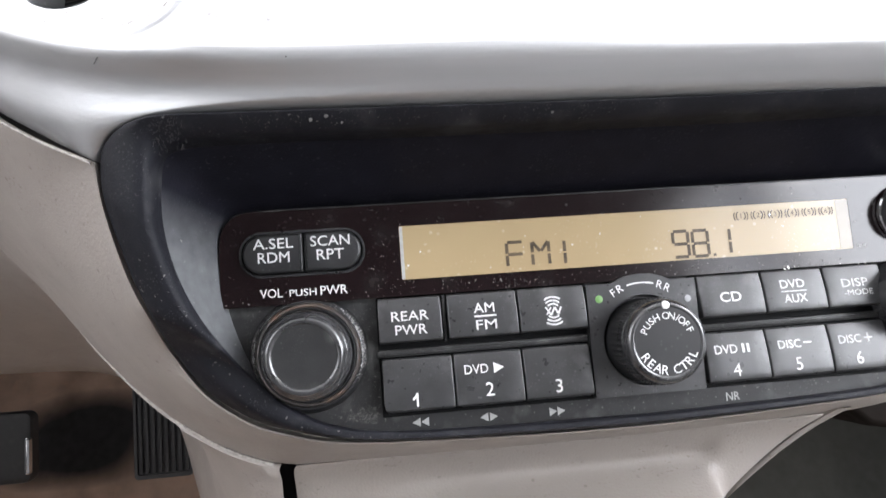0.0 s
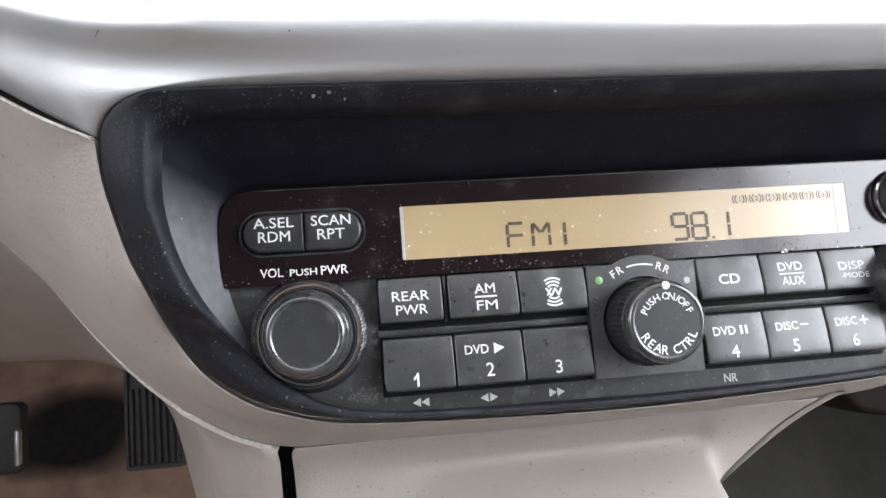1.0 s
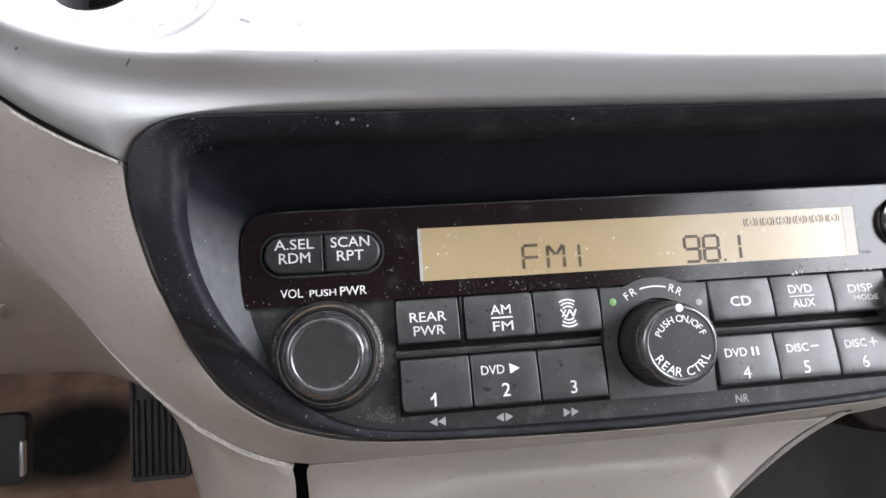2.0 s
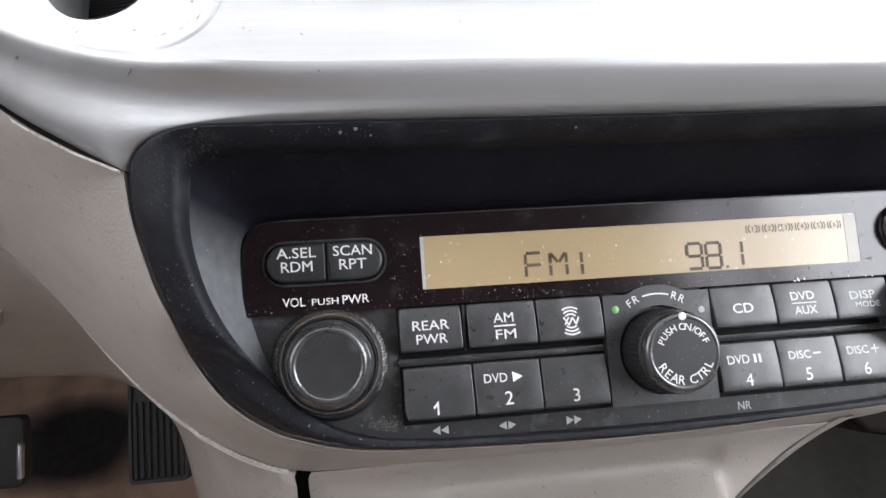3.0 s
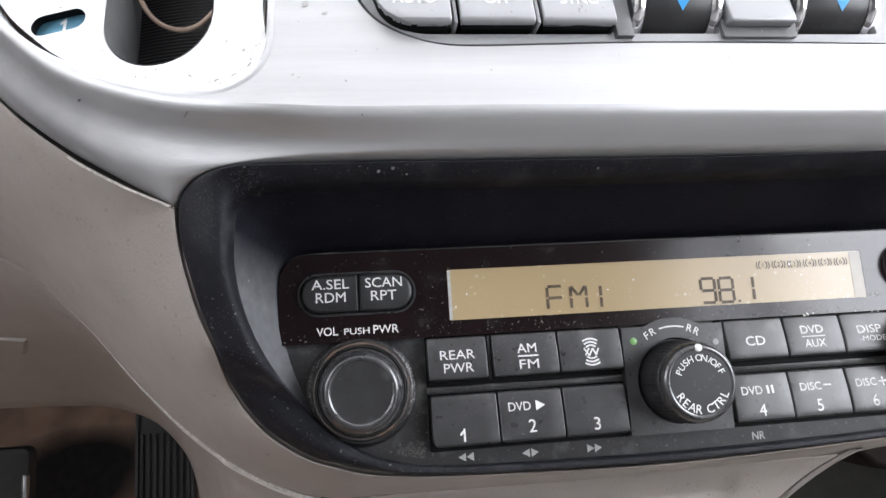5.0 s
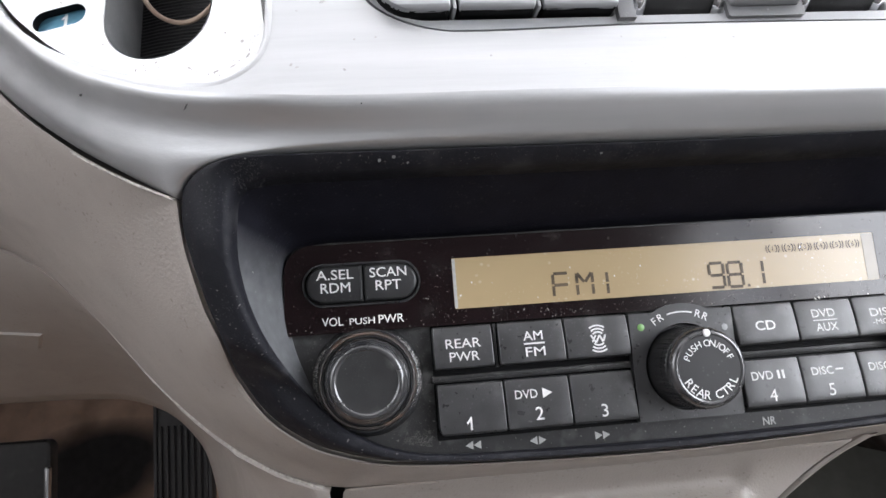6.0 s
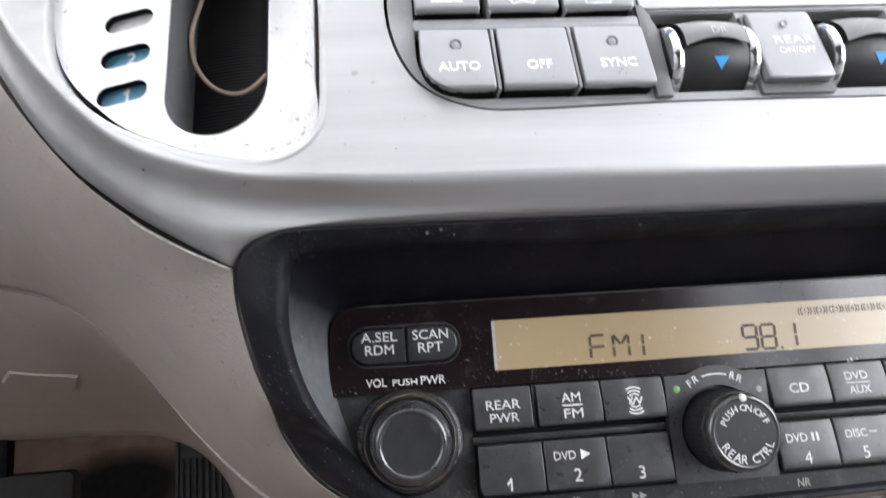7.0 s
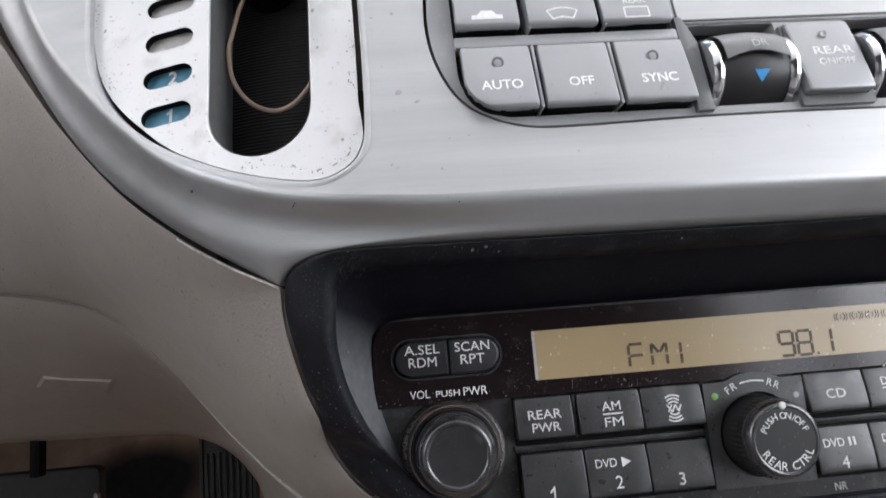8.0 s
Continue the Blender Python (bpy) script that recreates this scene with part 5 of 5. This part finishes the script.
part("grip_rib", prism_between(base, [p.lerp(mid, 0.08) + out * 1.4 for p in base]), BEIGE, knee, "low moulded grip rib")
part("hook", prism(rrect(-363.7, -357.0, -26.9, 4.7, 1), 268, 277, 1), DARK, knee, "black tab hanging below the edge")

# ---- storage lid ----
lid = thing("storage_lid", "beige plastic storage lid with a scooped finger grip", "storage lid", (-30, 50, -70))


def lid_fall(z):
    """How far the lid has gone back at height z below its top edge."""
    d = max(0.0, -35 - z)
    return 15 * (1 - math.exp(-d / 10))


def lid_point(x, z):
    """The lid: a front that leans back, whose middle swings out below into a ledge that faces up."""
    x = max(min(x, 86.0 + (z + 33.0) * 1.233), -110.1 + 1.5 * math.exp((35 + z) / 1.5))
    inside = 1 / (1 + math.exp(-(x + 69.8) / 6.2)) / (1 + math.exp((x - 43) / 1.5))
    s = min(1.0, max(0.0, (-z - 47.0) / 30))
    ledge = -27 * s * s * (3 - 2 * s) - 8 * s
    dip = 3.7 * math.exp(-((z + 47.5) / 8.7) ** 2)
    top = 1.2 * math.exp((35 + z) / 0.8)
    return (x, 43 + lid_fall(z) + top + (ledge + dip) * inside, z)


xs = [-110.1 + 200.7 * i / 110 for i in range(111)]
rows = [[(min(x, 83), 51.0, -34.9) for x in xs]] + [[lid_point(x, -35.0 - 75 * (j / 70) ** 1.3) for x in xs] for j in range(71)]
bm = loft(rows)
bmesh.ops.remove_doubles(bm, verts=bm.verts, dist=0.02)
part("lid_panel", bm, BEIGE, lid, sharp=60)
side = [[(85.5 - 42.0 * u + d * (1 - 0.7 * u), y + lid_fall(-34.5 - 34 * u), -33.5 - 34 * u) for u in [k / 10 for k in range(11)]] for d, y in ((1.0, 53), (1.4, 46.0), (3.0, 43.4), (5.6, 42.4), (8.6, 43.6), (10.4, 50), (11.0, 82))]
part("lid_rim", loft(side), BEIGE, lid, "narrow raised edge of the lid")
part("stack_core", prism([(-124, -42), (92, -42), (44.6, -70), (-17.6, -102), (-104.6, -137), (-127, -124.6)], 95, 130, 1), DARK, lid, "dark core behind the lid")

# ---- underside of the passenger dash ----
under = thing("passenger_dash_panel", "black plastic lower panel of the passenger side dash", "dashboard panel", (400, 140, 0))
part("panel", prism([(150, -50), (160, -58.5), (175, -61.5), (760, -61.5), (760, 150), (200, 150), (150, 60)], 120, 165, 4, 3), FELT, under)
part("brace", prism(rrect(300, 340, 90, 283, 4), 150, 330, 2), DARK, under, "black brace up to the dashboard")

# ---- driver's pedals and footwell ----
pedal = thing("accelerator_pedal", "black ribbed rubber accelerator pedal", "pedal", (-275, 440, -60))
part("pad", prism(rrect(-301.3, -250.2, -112.9, -18.0, (4, 4, 9, 9)), 440, 451, 3), RUBBER, pedal)
part("rim", sheet(rrect(-300.8, -250.7, -112.4, -20.0, 4), [rrect(-298.3, -253.2, -108.9, -23.0, 2.5)], 436.8, 441), RUBBER, pedal, "raised edge of the pad")
for i in range(8):
    x = -297.1 + 5.7 * i
    part("rib", prism(rrect(x, x + 3.2, -107.9, -40.9, 1.2), 437.2, 441, 0.8), RUBBER, pedal)
part("arm", prism(rrect(-285, -274, -50, 150, 3), 453, 464, 2), DARK, pedal)
brake = thing("brake_pedal", "wide black brake pedal with a highlight along its edge", "pedal", (-460, 480, -80))
part("pad", prism(rrect(-524, -408.5, -114, -48, 8), 480, 494, 4), RUBBER, brake)
# added chrome strip stands for the slim highlight on the pad's edge
part("edge_glint", prism(rrect(-413.5, -408.5, -106, -72, 2.4), 476.5, 482, 1.5), CHROME, brake, "chrome strip added for the highlight on the edge")
part("arm", prism(rrect(-535, -519, -60, 150, 4), 496, 510, 2), DARK, brake)
